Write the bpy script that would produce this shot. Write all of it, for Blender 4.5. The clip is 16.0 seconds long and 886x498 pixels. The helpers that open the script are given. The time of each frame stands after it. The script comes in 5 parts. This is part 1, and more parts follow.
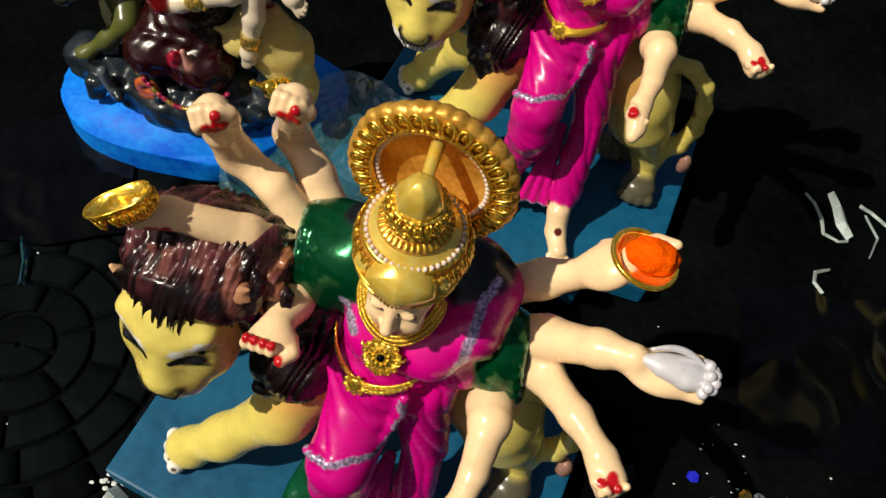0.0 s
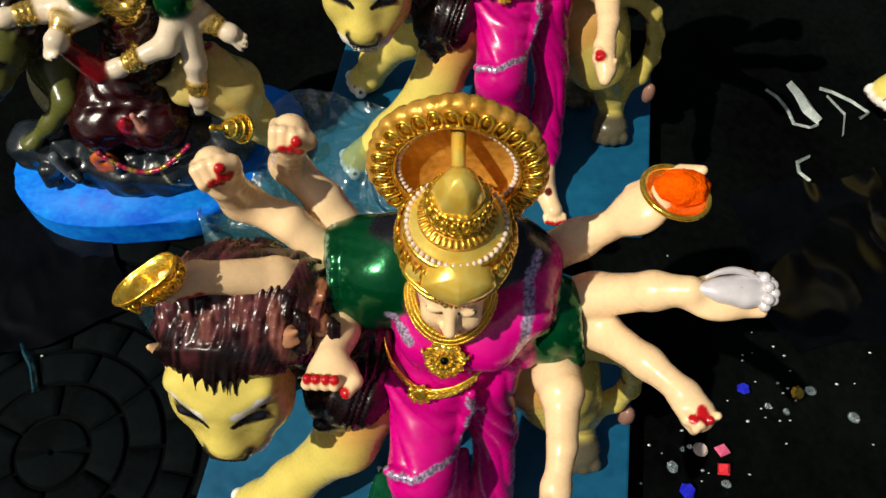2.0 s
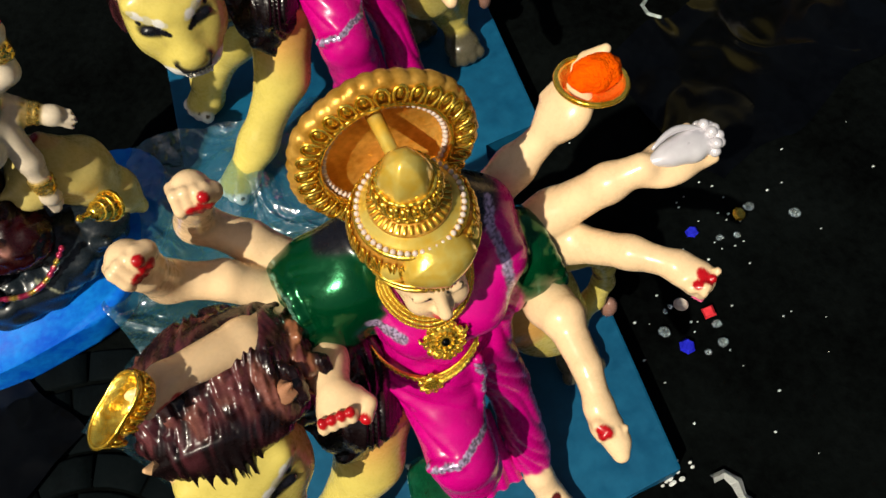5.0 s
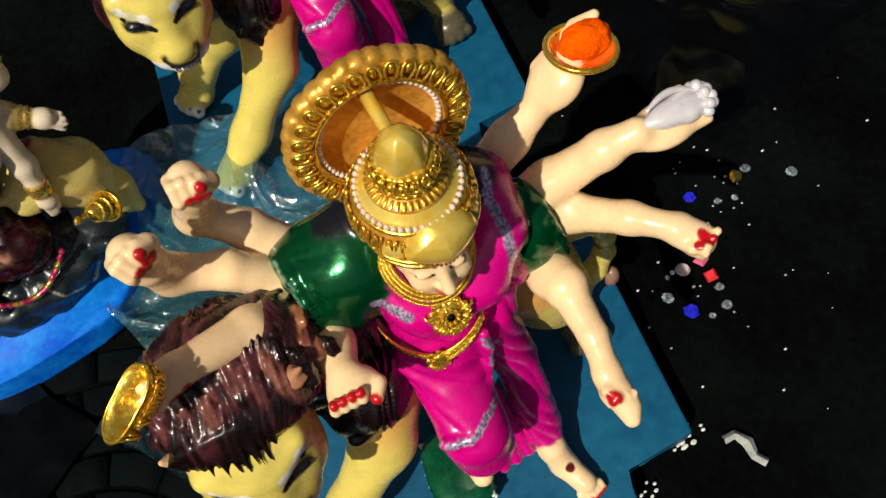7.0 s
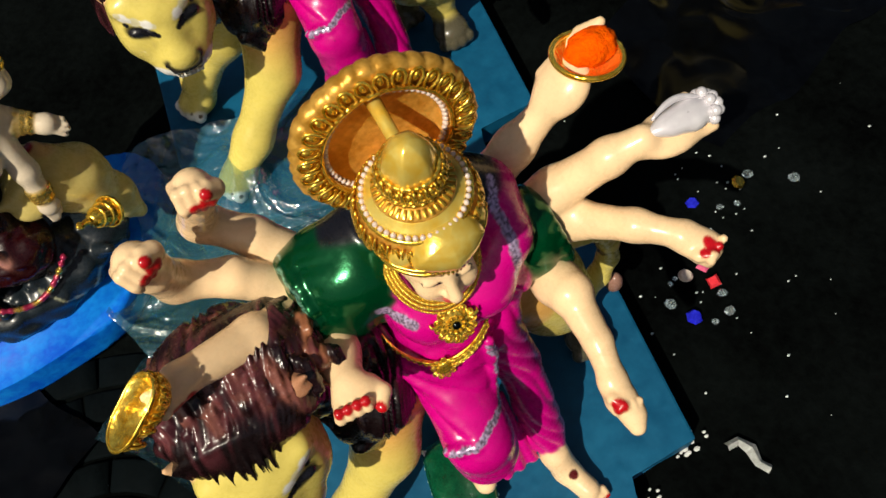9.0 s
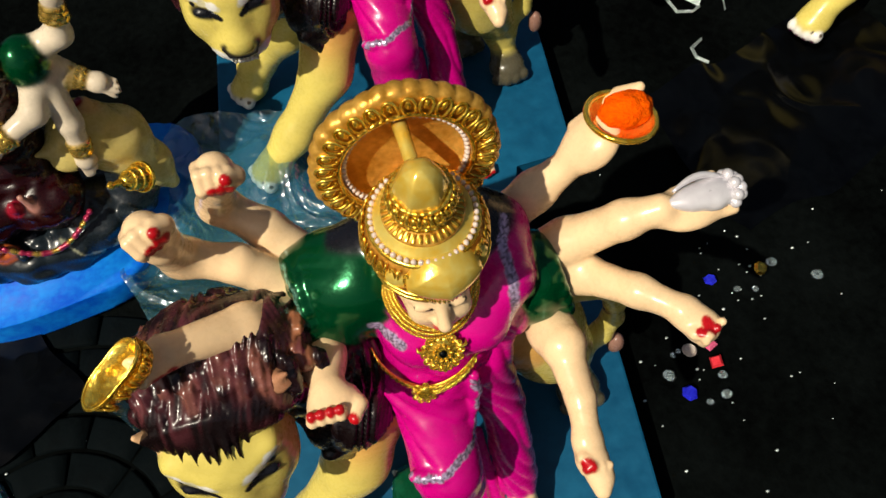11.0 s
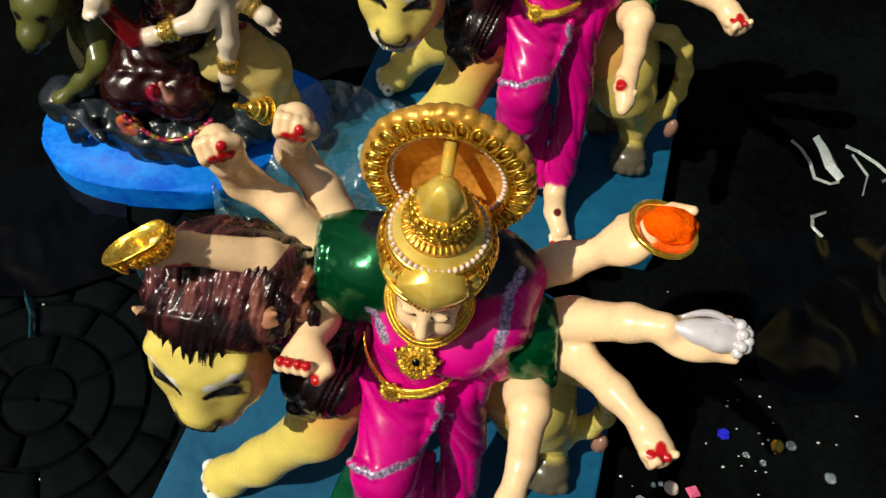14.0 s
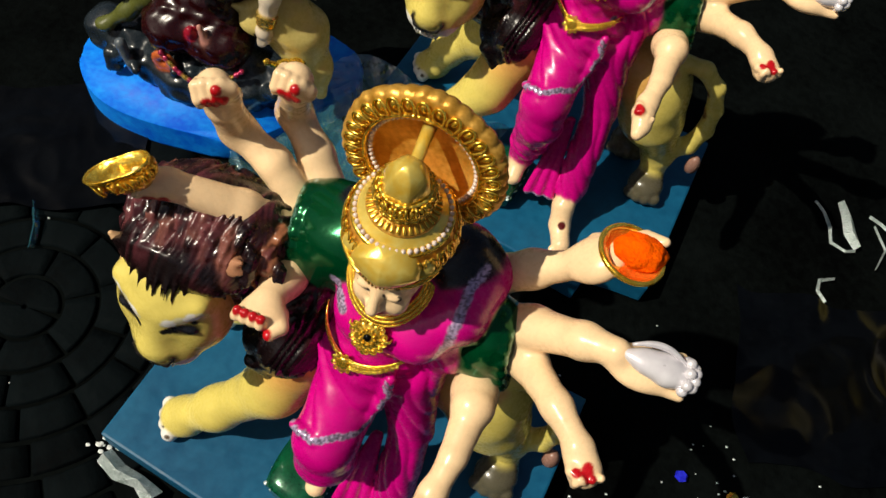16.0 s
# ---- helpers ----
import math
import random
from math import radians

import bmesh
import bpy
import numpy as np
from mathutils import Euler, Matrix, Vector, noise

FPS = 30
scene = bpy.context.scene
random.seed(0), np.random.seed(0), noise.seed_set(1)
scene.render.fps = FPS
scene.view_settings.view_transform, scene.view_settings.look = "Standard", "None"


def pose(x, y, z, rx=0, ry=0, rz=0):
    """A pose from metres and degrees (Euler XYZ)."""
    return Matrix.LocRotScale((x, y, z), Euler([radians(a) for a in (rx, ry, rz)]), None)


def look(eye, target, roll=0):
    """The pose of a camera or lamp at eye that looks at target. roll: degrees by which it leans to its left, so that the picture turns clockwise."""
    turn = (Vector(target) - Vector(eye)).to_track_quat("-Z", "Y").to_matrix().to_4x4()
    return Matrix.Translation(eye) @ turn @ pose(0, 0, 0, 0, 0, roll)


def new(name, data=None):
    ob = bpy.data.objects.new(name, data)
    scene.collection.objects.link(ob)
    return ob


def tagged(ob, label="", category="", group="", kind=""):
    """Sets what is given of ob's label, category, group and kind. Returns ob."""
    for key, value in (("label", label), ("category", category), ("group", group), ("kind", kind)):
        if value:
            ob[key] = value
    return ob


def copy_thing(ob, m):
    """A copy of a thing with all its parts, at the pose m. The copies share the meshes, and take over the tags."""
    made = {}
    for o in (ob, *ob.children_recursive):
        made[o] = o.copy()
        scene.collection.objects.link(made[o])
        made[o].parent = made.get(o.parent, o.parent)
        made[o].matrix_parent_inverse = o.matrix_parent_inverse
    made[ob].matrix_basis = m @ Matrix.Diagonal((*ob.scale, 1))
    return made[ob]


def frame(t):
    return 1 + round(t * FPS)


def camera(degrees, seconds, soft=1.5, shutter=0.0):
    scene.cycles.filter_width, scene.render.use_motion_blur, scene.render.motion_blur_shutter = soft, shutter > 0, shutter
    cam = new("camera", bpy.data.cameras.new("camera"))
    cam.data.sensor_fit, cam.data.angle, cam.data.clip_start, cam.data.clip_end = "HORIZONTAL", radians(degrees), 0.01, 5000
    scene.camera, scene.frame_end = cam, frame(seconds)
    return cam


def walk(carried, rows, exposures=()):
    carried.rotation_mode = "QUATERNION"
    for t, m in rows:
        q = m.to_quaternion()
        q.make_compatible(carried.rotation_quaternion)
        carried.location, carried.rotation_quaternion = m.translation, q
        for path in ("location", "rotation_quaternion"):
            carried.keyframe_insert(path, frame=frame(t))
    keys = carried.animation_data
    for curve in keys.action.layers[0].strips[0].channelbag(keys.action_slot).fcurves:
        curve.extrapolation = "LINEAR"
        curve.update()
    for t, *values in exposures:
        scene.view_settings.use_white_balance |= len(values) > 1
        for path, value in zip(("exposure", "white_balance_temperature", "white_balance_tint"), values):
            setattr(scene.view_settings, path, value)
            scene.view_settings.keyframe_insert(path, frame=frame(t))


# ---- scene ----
cam = camera(57.8, 16.0)
PATH = [
    (0, (0.02, 0.024, 1.2), (0.017, 1.074, -0.502), 12.8),
    (0.5, (0.004, 0.022, 1.198), (0.036, 1.069, -0.506), 10.9),
    (1, (-0.017, 0.023, 1.199), (0.032, 1.064, -0.508), 7.4),
    (1.5, (-0.037, 0.027, 1.195), (0.028, 1.064, -0.515), 4.0),
    (2, (-0.05, 0.03, 1.19), (0.052, 1.058, -0.523), 2.1),
    (2.5, (-0.067, 0.037, 1.183), (0.081, 1.048, -0.536), -0.3),
    (3, (-0.083, 0.047, 1.18), (0.121, 1.018, -0.557), -1.8),
    (3.5, (-0.086, 0.061, 1.173), (0.162, 0.991, -0.58), -3.3),
    (4, (-0.086, 0.076, 1.17), (0.2, 0.984, -0.589), -4.9),
    (4.2, (-0.088, 0.079, 1.169), (0.216, 0.976, -0.592), -5.5),
    (5.8, (-0.105, 0.087, 1.162), (0.224, 0.917, -0.628), -12.2),
    (6.0, (-0.106, 0.087, 1.162), (0.219, 0.916, -0.629), -12.6),
    (6.5, (-0.105, 0.084, 1.161), (0.216, 0.909, -0.632), -12.8),
    (7, (-0.103, 0.08, 1.162), (0.214, 0.905, -0.632), -13.0),
    (7.5, (-0.103, 0.078, 1.161), (0.212, 0.91, -0.63), -13.2),
    (8, (-0.103, 0.079, 1.161), (0.215, 0.908, -0.631), -13.0),
    (8.5, (-0.105, 0.083, 1.161), (0.215, 0.911, -0.632), -12.9),
    (9, (-0.106, 0.087, 1.162), (0.219, 0.916, -0.629), -12.6),
    (9.2, (-0.105, 0.087, 1.162), (0.224, 0.917, -0.628), -12.2),
    (10.8, (-0.088, 0.079, 1.169), (0.216, 0.976, -0.592), -5.5),
    (11.0, (-0.086, 0.076, 1.17), (0.2, 0.984, -0.589), -4.9),
    (11.5, (-0.085, 0.062, 1.175), (0.158, 0.991, -0.579), -3.3),
    (12, (-0.082, 0.048, 1.181), (0.118, 1.017, -0.557), -1.9),
    (12.5, (-0.067, 0.039, 1.185), (0.08, 1.043, -0.539), -0.5),
    (13, (-0.048, 0.029, 1.191), (0.047, 1.059, -0.521), 1.6),
    (13.5, (-0.034, 0.027, 1.198), (0.023, 1.063, -0.512), 3.7),
    (14, (-0.015, 0.023, 1.203), (0.026, 1.062, -0.505), 7.0),
    (14.5, (0.006, 0.021, 1.2), (0.032, 1.068, -0.504), 10.3),
    (15, (0.021, 0.023, 1.202), (0.015, 1.074, -0.5), 12.4),
    (15.5, (0.038, 0.022, 1.207), (-0.001, 1.06, -0.502), 13.1),
    (16, (0.047, 0.021, 1.209), (0.005, 1.04, -0.511), 14.1),
]
walk(cam, [(t, look(eye, target, roll)) for t, eye, target, roll in PATH])

# ---- light ----
SUN = Vector((-0.55, -0.30, 0.77)).normalized()
world = bpy.data.worlds.new("world")
scene.world = world
world.use_nodes = True
_n = world.node_tree.nodes
_sky = _n.new("ShaderNodeTexSky")
_sky.sky_type = "NISHITA"
_sky.sun_disc = False
_sky.sun_elevation = math.asin(SUN.z)
_sky.sun_rotation = math.atan2(SUN.x, SUN.y)
_sky.dust_density, _sky.ozone_density = 4.0, 0.3
_n["Background"].inputs["Strength"].default_value = 0.042
world.node_tree.links.new(_sky.outputs[0], _n["Background"].inputs["Color"])
_l = bpy.data.lights.new("sun", "SUN")
_l.energy, _l.angle, _l.color = 5.0, radians(0.6), (1.0, 0.92, 0.75)
sun = new("sun", _l)
sun.matrix_world = look(SUN * 5, (0, 0, 0))
scene.view_settings.exposure = -0.28


# ---- materials ----
def material(name):
    m = bpy.data.materials.new(name)
    m.use_nodes = True
    nt = m.node_tree
    return m, nt, nt.nodes["Principled BSDF"]


def node(nt, kind, **sets):
    n = nt.nodes.new(kind)
    for k, v in sets.items():
        n.inputs[k.replace("_", " ")].default_value = v
    return n


def bump(nt, bsdf, height, strength, distance):
    b = node(nt, "ShaderNodeBump", Strength=strength, Distance=distance)
    nt.links.new(height, b.inputs["Height"])
    nt.links.new(b.outputs[0], bsdf.inputs["Normal"])


def coords(nt):
    return nt.nodes.new("ShaderNodeTexCoord").outputs["Object"]


def varied(name, a, b, scale, rough, metal=0.0, bumps=0.15, depth=0.001, fine=6.0, coat=0.0, by_object=0.0, shine=0.5):
    """Two colours mixed at a coarse and a fine scale, with relief."""
    m, nt, bs = material(name)
    co = coords(nt)
    n1 = node(nt, "ShaderNodeTexNoise", Scale=scale, Detail=6.0, Roughness=0.6)
    n2 = node(nt, "ShaderNodeTexNoise", Scale=scale * fine, Detail=4.0)
    add = nt.nodes.new("ShaderNodeMath")
    add.operation = "MULTIPLY_ADD"
    nt.links.new(co, n1.inputs["Vector"])
    nt.links.new(co, n2.inputs["Vector"])
    nt.links.new(n2.outputs[0], add.inputs[0])
    add.inputs[1].default_value = 0.5
    nt.links.new(n1.outputs[0], add.inputs[2])
    ramp = nt.nodes.new("ShaderNodeValToRGB")
    ramp.color_ramp.elements[0].position, ramp.color_ramp.elements[1].position = 0.55, 0.95
    ramp.color_ramp.elements[0].color, ramp.color_ramp.elements[1].color = (*a, 1), (*b, 1)
    if by_object:
        info = nt.nodes.new("ShaderNodeObjectInfo")
        more = nt.nodes.new("ShaderNodeMath")
        more.operation = "MULTIPLY_ADD"
        more.inputs[1].default_value = by_object
        nt.links.new(info.outputs["Random"], more.inputs[0])
        nt.links.new(add.outputs[0], more.inputs[2])
        nt.links.new(more.outputs[0], ramp.inputs[0])
    else:
        nt.links.new(add.outputs[0], ramp.inputs[0])
    nt.links.new(ramp.outputs[0], bs.inputs["Base Color"])
    rr = node(nt, "ShaderNodeMapRange", To_Min=max(0.02, rough * 0.75), To_Max=rough * 1.3)
    nt.links.new(n2.outputs[0], rr.inputs["Value"])
    nt.links.new(rr.outputs[0], bs.inputs["Roughness"])
    bs.inputs["Metallic"].default_value = metal
    bs.inputs["Coat Weight"].default_value = coat
    bs.inputs["Coat Roughness"].default_value = 0.12
    bs.inputs["Specular IOR Level"].default_value = shine
    bump(nt, bs, n2.outputs[0], bumps, depth)
    return m


def enamel():
    """Glossy paint on cast plaster: colour and gilding come with the modelled form."""
    m, nt, bs = material("enamel")
    co = coords(nt)
    paint = nt.nodes.new("ShaderNodeAttribute")
    paint.attribute_name = "paint"
    gilt = nt.nodes.new("ShaderNodeAttribute")
    gilt.attribute_name = "gilt"
    n1 = node(nt, "ShaderNodeTexNoise", Scale=22.0, Detail=5.0)
    n2 = node(nt, "ShaderNodeTexNoise", Scale=170.0, Detail=4.0)
    for n in (n1, n2):
        nt.links.new(co, n.inputs["Vector"])
    r = node(nt, "ShaderNodeMapRange", From_Min=0.3, From_Max=0.7, To_Min=0.82, To_Max=1.08)
    nt.links.new(n1.outputs[0], r.inputs["Value"])
    mul = nt.nodes.new("ShaderNodeVectorMath")
    mul.operation = "MULTIPLY"
    nt.links.new(paint.outputs["Color"], mul.inputs[0])
    nt.links.new(r.outputs[0], mul.inputs[1])
    nt.links.new(mul.outputs[0], bs.inputs["Base Color"])
    nt.links.new(gilt.outputs["Fac"], bs.inputs["Metallic"])
    q = node(nt, "ShaderNodeMapRange", From_Min=0.25, From_Max=0.75, To_Min=0.20, To_Max=0.36)
    nt.links.new(n2.outputs[0], q.inputs["Value"])
    shiny = node(nt, "ShaderNodeMapRange", To_Min=1.0, To_Max=0.45)
    nt.links.new(gilt.outputs["Fac"], shiny.inputs["Value"])
    sleek = nt.nodes.new("ShaderNodeMath")
    sleek.operation = "MULTIPLY"
    nt.links.new(q.outputs[0], sleek.inputs[0])
    nt.links.new(shiny.outputs[0], sleek.inputs[1])
    nt.links.new(sleek.outputs[0], bs.inputs["Roughness"])
    bs.inputs["Coat Weight"].default_value = 0.15
    bs.inputs["Coat Roughness"].default_value = 0.1
    bs.inputs["Specular IOR Level"].default_value = 0.38
    bump(nt, bs, n2.outputs[0], 0.14, 0.0012)
    return m


ENAMEL = enamel()
GOLD = varied("gold_leaf", (0.74, 0.36, 0.006), (1.0, 0.76, 0.12), 42, 0.21, metal=0.82, bumps=0.45, depth=0.0016, fine=4, coat=0.4)
PLAIN_GOLD = varied("smooth_gold", (1.0, 0.62, 0.06), (1.0, 0.80, 0.20), 26, 0.21, metal=0.52, bumps=0.3, depth=0.0012, fine=4, coat=0.5)
OLD_GOLD = varied("gold_wash", (0.50, 0.22, 0.012), (0.88, 0.50, 0.10), 30, 0.36, metal=0.5, bumps=0.5, depth=0.0015)
PEARL = varied("pearl_white", (0.66, 0.52, 0.45), (0.80, 0.70, 0.64), 90, 0.2)
SILVER = varied("pearl_silver", (0.66, 0.63, 0.68), (0.82, 0.80, 0.84), 18, 0.3, metal=0.2, bumps=0.08, coat=0.6)
POWDER = varied("vermilion_powder", (0.98, 0.085, 0.0), (1.0, 0.14, 0.0), 60, 0.9, bumps=0.6, depth=0.003, shine=0.05)
BLUE = varied("teal_board_paint", (0.002, 0.058, 0.135), (0.005, 0.105, 0.215), 5, 0.45, bumps=0.25, fine=14, shine=0.3)
SKYBLUE = varied("bright_blue_paint", (0.0, 0.10, 0.72), (0.005, 0.27, 0.92), 16, 0.5, bumps=0.2, depth=0.003, shine=0.15)
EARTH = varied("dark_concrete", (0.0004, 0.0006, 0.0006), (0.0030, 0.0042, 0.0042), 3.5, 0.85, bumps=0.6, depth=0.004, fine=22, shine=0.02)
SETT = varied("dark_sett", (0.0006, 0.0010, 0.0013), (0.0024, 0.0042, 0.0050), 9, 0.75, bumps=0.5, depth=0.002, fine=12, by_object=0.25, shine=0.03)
BLACKFILM = varied("black_plastic_film", (0.0006, 0.0007, 0.0009), (0.0018, 0.0023, 0.0030), 12, 0.16, bumps=0.08, depth=0.002, shine=0.2)
RED = varied("red_bead", (0.6, 0.02, 0.03), (0.8, 0.05, 0.07), 80, 0.2)
ROYAL = varied("royal_blue_bead", (0.01, 0.01, 0.45), (0.03, 0.04, 0.75), 80, 0.15)
CREAM = varied("cream_bead", (0.55, 0.45, 0.38), (0.75, 0.66, 0.58), 80, 0.3)
PINK = varied("pink_bead", (0.7, 0.08, 0.2), (0.85, 0.2, 0.35), 80, 0.25)
PAPER = varied("white_scrap", (0.6, 0.62, 0.6), (0.8, 0.82, 0.8), 60, 0.5, bumps=0.6, depth=0.003)
FOIL = varied("silver_foil", (0.50, 0.60, 0.58), (0.85, 0.92, 0.92), 40, 0.35, metal=0.35, bumps=0.8, depth=0.004)
GREENSILK = varied("green_cushion_paint", (0.0, 0.05, 0.02), (0.005, 0.12, 0.05), 60, 0.2, metal=0.3, coat=0.4)


def clear_film(name="clear_plastic_film", amount=0.17, cloud=0.22):
    m, nt, bs = material(name)
    nt.nodes.remove(bs)
    out = nt.nodes["Material Output"]
    tr = node(nt, "ShaderNodeBsdfTransparent")
    tr.inputs[0].default_value = (0.80, 0.92, 0.96, 1)
    milk = node(nt, "ShaderNodeBsdfDiffuse")
    milk.inputs[0].default_value = (0.10, 0.42, 0.55, 1)
    gl = node(nt, "ShaderNodeBsdfGlossy", Roughness=0.07)
    haze = node(nt, "ShaderNodeMixShader")
    haze.inputs[0].default_value = cloud
    mix = node(nt, "ShaderNodeMixShader")
    mix.inputs[0].default_value = amount
    noise_ = node(nt, "ShaderNodeTexNoise", Scale=34.0, Detail=3.0)
    nt.links.new(coords(nt), noise_.inputs["Vector"])
    b = node(nt, "ShaderNodeBump", Strength=1.0, Distance=0.010)
    nt.links.new(noise_.outputs[0], b.inputs["Height"])
    nt.links.new(b.outputs[0], gl.inputs["Normal"])
    nt.links.new(tr.outputs[0], haze.inputs[1])
    nt.links.new(milk.outputs[0], haze.inputs[2])
    nt.links.new(haze.outputs[0], mix.inputs[1])
    nt.links.new(gl.outputs[0], mix.inputs[2])
    nt.links.new(mix.outputs[0], out.inputs[0])
    return m


FILM = clear_film(amount=0.18, cloud=0.16)
THIN_FILM = clear_film("thin_plastic_film", 0.10, 0.04)
GLASSBEAD, _nt, _b = material("clear_bead_glass")
_b.inputs["Transmission Weight"].default_value = 0.9
_b.inputs["Roughness"].default_value = 0.08
_b.inputs["Base Color"].default_value = (0.8, 0.95, 0.98, 1)

# paint: red, green, blue, gilding
SKIN = (0.96, 0.68, 0.395, 0)
NAIL = (0.50, 0.006, 0.012, 0)
MAGENTA = (0.60, 0.001, 0.22, 0)
GREEN = (0.0, 0.085, 0.026, 0.6)
BLACK = (0.008, 0.008, 0.012, 0)
GILT = (0.85, 0.55, 0.10, 0.85)
LACE = (0.52, 0.40, 0.62, 0.4)
SEQUIN = (0.20, 0.46, 0.34, 0.55)
LION = (0.78, 0.64, 0.15, 0)
PALE = (0.88, 0.86, 0.80, 0)
MANE = (0.006, 0.0025, 0.003, 0)
MAROON = (0.018, 0.001, 0.002, 0)
IVORY = (0.78, 0.66, 0.50, 0)
SLATE = (0.012, 0.018, 0.024, 0)


# ---- modelling ----
def vec(p):
    return np.array(p, dtype=np.float32)


class Clay:
    """A cast figure built of soft limbs that run into one another, skinned as one surface."""

    def __init__(self, step):
        self.step, self.lumps, self.dabs = step, [], []

    def limb(self, a, b, ra, rb, paint, k=0.008, flat=None, relief=None):
        a, b = vec(a), vec(b)
        ab = b - a
        n = float(ab @ ab) + 1e-12

        def dist(p):
            q = p - a
            if flat is not None:
                ax = vec(flat[0]) / np.linalg.norm(flat[0])
                h0 = np.clip(q @ ab / n, 0, 1)
                off = (q - h0[..., None] * ab)
                q = q + (off @ ax)[..., None] * ax * (flat[1] - 1)
            h = np.clip(q @ ab / n, 0, 1)
            return np.linalg.norm(q - h[..., None] * ab, axis=-1) - (ra + (rb - ra) * h)
        r = max(ra, rb)
        self.lumps.append((dist, np.minimum(a, b) - r, np.maximum(a, b) + r, paint, k, relief))
        return self

    def chain(self, pts, radii, paint, k=0.008, flat=None, relief=None):
        for i in range(len(pts) - 1):
            self.limb(pts[i], pts[i + 1], radii[i], radii[i + 1], paint, k, flat, relief)
        return self

    def ball(self, c, r, paint, axes=None, k=0.008, relief=None):
        c, r = vec(c), vec(r)
        m = np.eye(3, dtype=np.float32) if axes is None else np.array(axes, dtype=np.float32)

        def dist(p):
            q = ((p - c) @ m.T) / r
            ln = np.linalg.norm(q, axis=-1)
            g = np.linalg.norm(q / r, axis=-1) + 1e-6
            return ln * (ln - 1) / g
        ext = np.abs(m.T) @ r
        self.lumps.append((dist, c - ext, c + ext, paint, k, relief))
        return self

    def dab(self, c, r, paint, snap=False):
        self.dabs.append((vec(c), vec(r) * np.ones(3, np.float32), paint, snap))
        return self

    def trim(self, points, r, paint, every=0.0035):
        """A painted border that follows the surface along points."""
        pts = [np.array(p, float) for p in points]
        for p, q in zip(pts, pts[1:]):
            n = max(1, int(np.linalg.norm(q - p) / every))
            for i in range(n):
                self.dab(p + (q - p) * i / n, r, paint, True)
        return self

    def skin(self):
        s = self.step
        lo = np.min([l[1] for l in self.lumps], axis=0) - 5 * s
        hi = np.max([l[2] for l in self.lumps], axis=0) + 5 * s
        n = np.ceil((hi - lo) / s).astype(int) + 1
        field = np.full(n, 0.05, np.float32)
        grid = [lo[i] + s * np.arange(n[i], dtype=np.float32) for i in range(3)]
        for dist, a, b, paint, k, relief in self.lumps:
            m = 0.012 + k
            i0 = np.maximum(((a - m - lo) / s).astype(int), 0)
            i1 = np.minimum(((b + m - lo) / s).astype(int) + 2, n)
            sl = tuple(slice(i0[i], i1[i]) for i in range(3))
            p = np.stack(np.meshgrid(*(grid[i][sl[i]] for i in range(3)), indexing="ij"), axis=-1)
            d = dist(p)
            if relief is not None:
                d = d + relief(p)
            old = field[sl]
            h = np.maximum(k - np.abs(old - d), 0) / k
            field[sl] = np.minimum(old, d) - h * h * k * 0.25
        inside = field < 0
        c = [inside[x:n[0] - 1 + x, y:n[1] - 1 + y, z:n[2] - 1 + z] for x in (0, 1) for y in (0, 1) for z in (0, 1)]
        total = sum(q.astype(np.int8) for q in c)
        cells = np.argwhere((total > 0) & (total < 8))
        index = np.full(n - 1, -1, np.int32)
        index[tuple(cells.T)] = np.arange(len(cells))
        corner = np.array([(x, y, z) for x in (0, 1) for y in (0, 1) for z in (0, 1)])
        val = np.stack([field[tuple((cells + o).T)] for o in corner], axis=1)
        acc = np.zeros((len(cells), 3), np.float32)
        cnt = np.zeros(len(cells), np.float32)
        for i in range(8):
            for j in range(i + 1, 8):
                if np.abs(corner[i] - corner[j]).sum() != 1:
                    continue
                cross = (val[:, i] < 0) != (val[:, j] < 0)
                t = np.where(cross, val[:, i] / np.where(cross, val[:, i] - val[:, j], 1), 0)
                pt = corner[i] + t[:, None] * (corner[j] - corner[i])
                acc += np.where(cross[:, None], pt, 0)
                cnt += cross
        verts = lo + s * (cells + acc / cnt[:, None])
        quads = []
        for ax in range(3):
            u, v = (ax + 1) % 3, (ax + 2) % 3
            sh = [slice(None)] * 3
            sh2 = [slice(None)] * 3
            sh[ax], sh2[ax] = slice(0, -1), slice(1, None)
            e0, e1 = inside[tuple(sh)], inside[tuple(sh2)]
            for flip in (0, 1):
                e = np.argwhere((e0 & ~e1) if flip else (~e0 & e1))
                e = e[(e[:, u] > 0) & (e[:, v] > 0) & (e[:, u] < n[u] - 1) & (e[:, v] < n[v] - 1)]
                du, dv = np.zeros(3, int), np.zeros(3, int)
                du[u], dv[v] = 1, 1
                q = np.stack([index[tuple((e - o).T)] for o in (du + dv, dv, 0 * du, du)], axis=1)
                quads.append(q if flip else q[:, ::-1])
        quads = np.concatenate(quads)
        quads = quads[(quads >= 0).all(axis=1)]
        verts = verts.astype(np.float32)
        col = np.zeros((len(verts), 4), np.float32)
        wsum = np.full(len(verts), 1e-20, np.float32)
        for dist, a, b, paint, k, relief in self.lumps:
            near = np.where(((verts > a - 0.02) & (verts < b + 0.02)).all(axis=1))[0]
            if not len(near):
                continue
            p = verts[near]
            d = dist(p)
            if relief is not None:
                d = d + relief(p)
            w = np.exp(-np.clip(d, -0.02, 0.05) / 0.0012)
            cc = paint(p) if callable(paint) else np.array(paint, np.float32)
            col[near] += w[:, None] * cc
            wsum[near] += w
        col /= wsum[:, None]
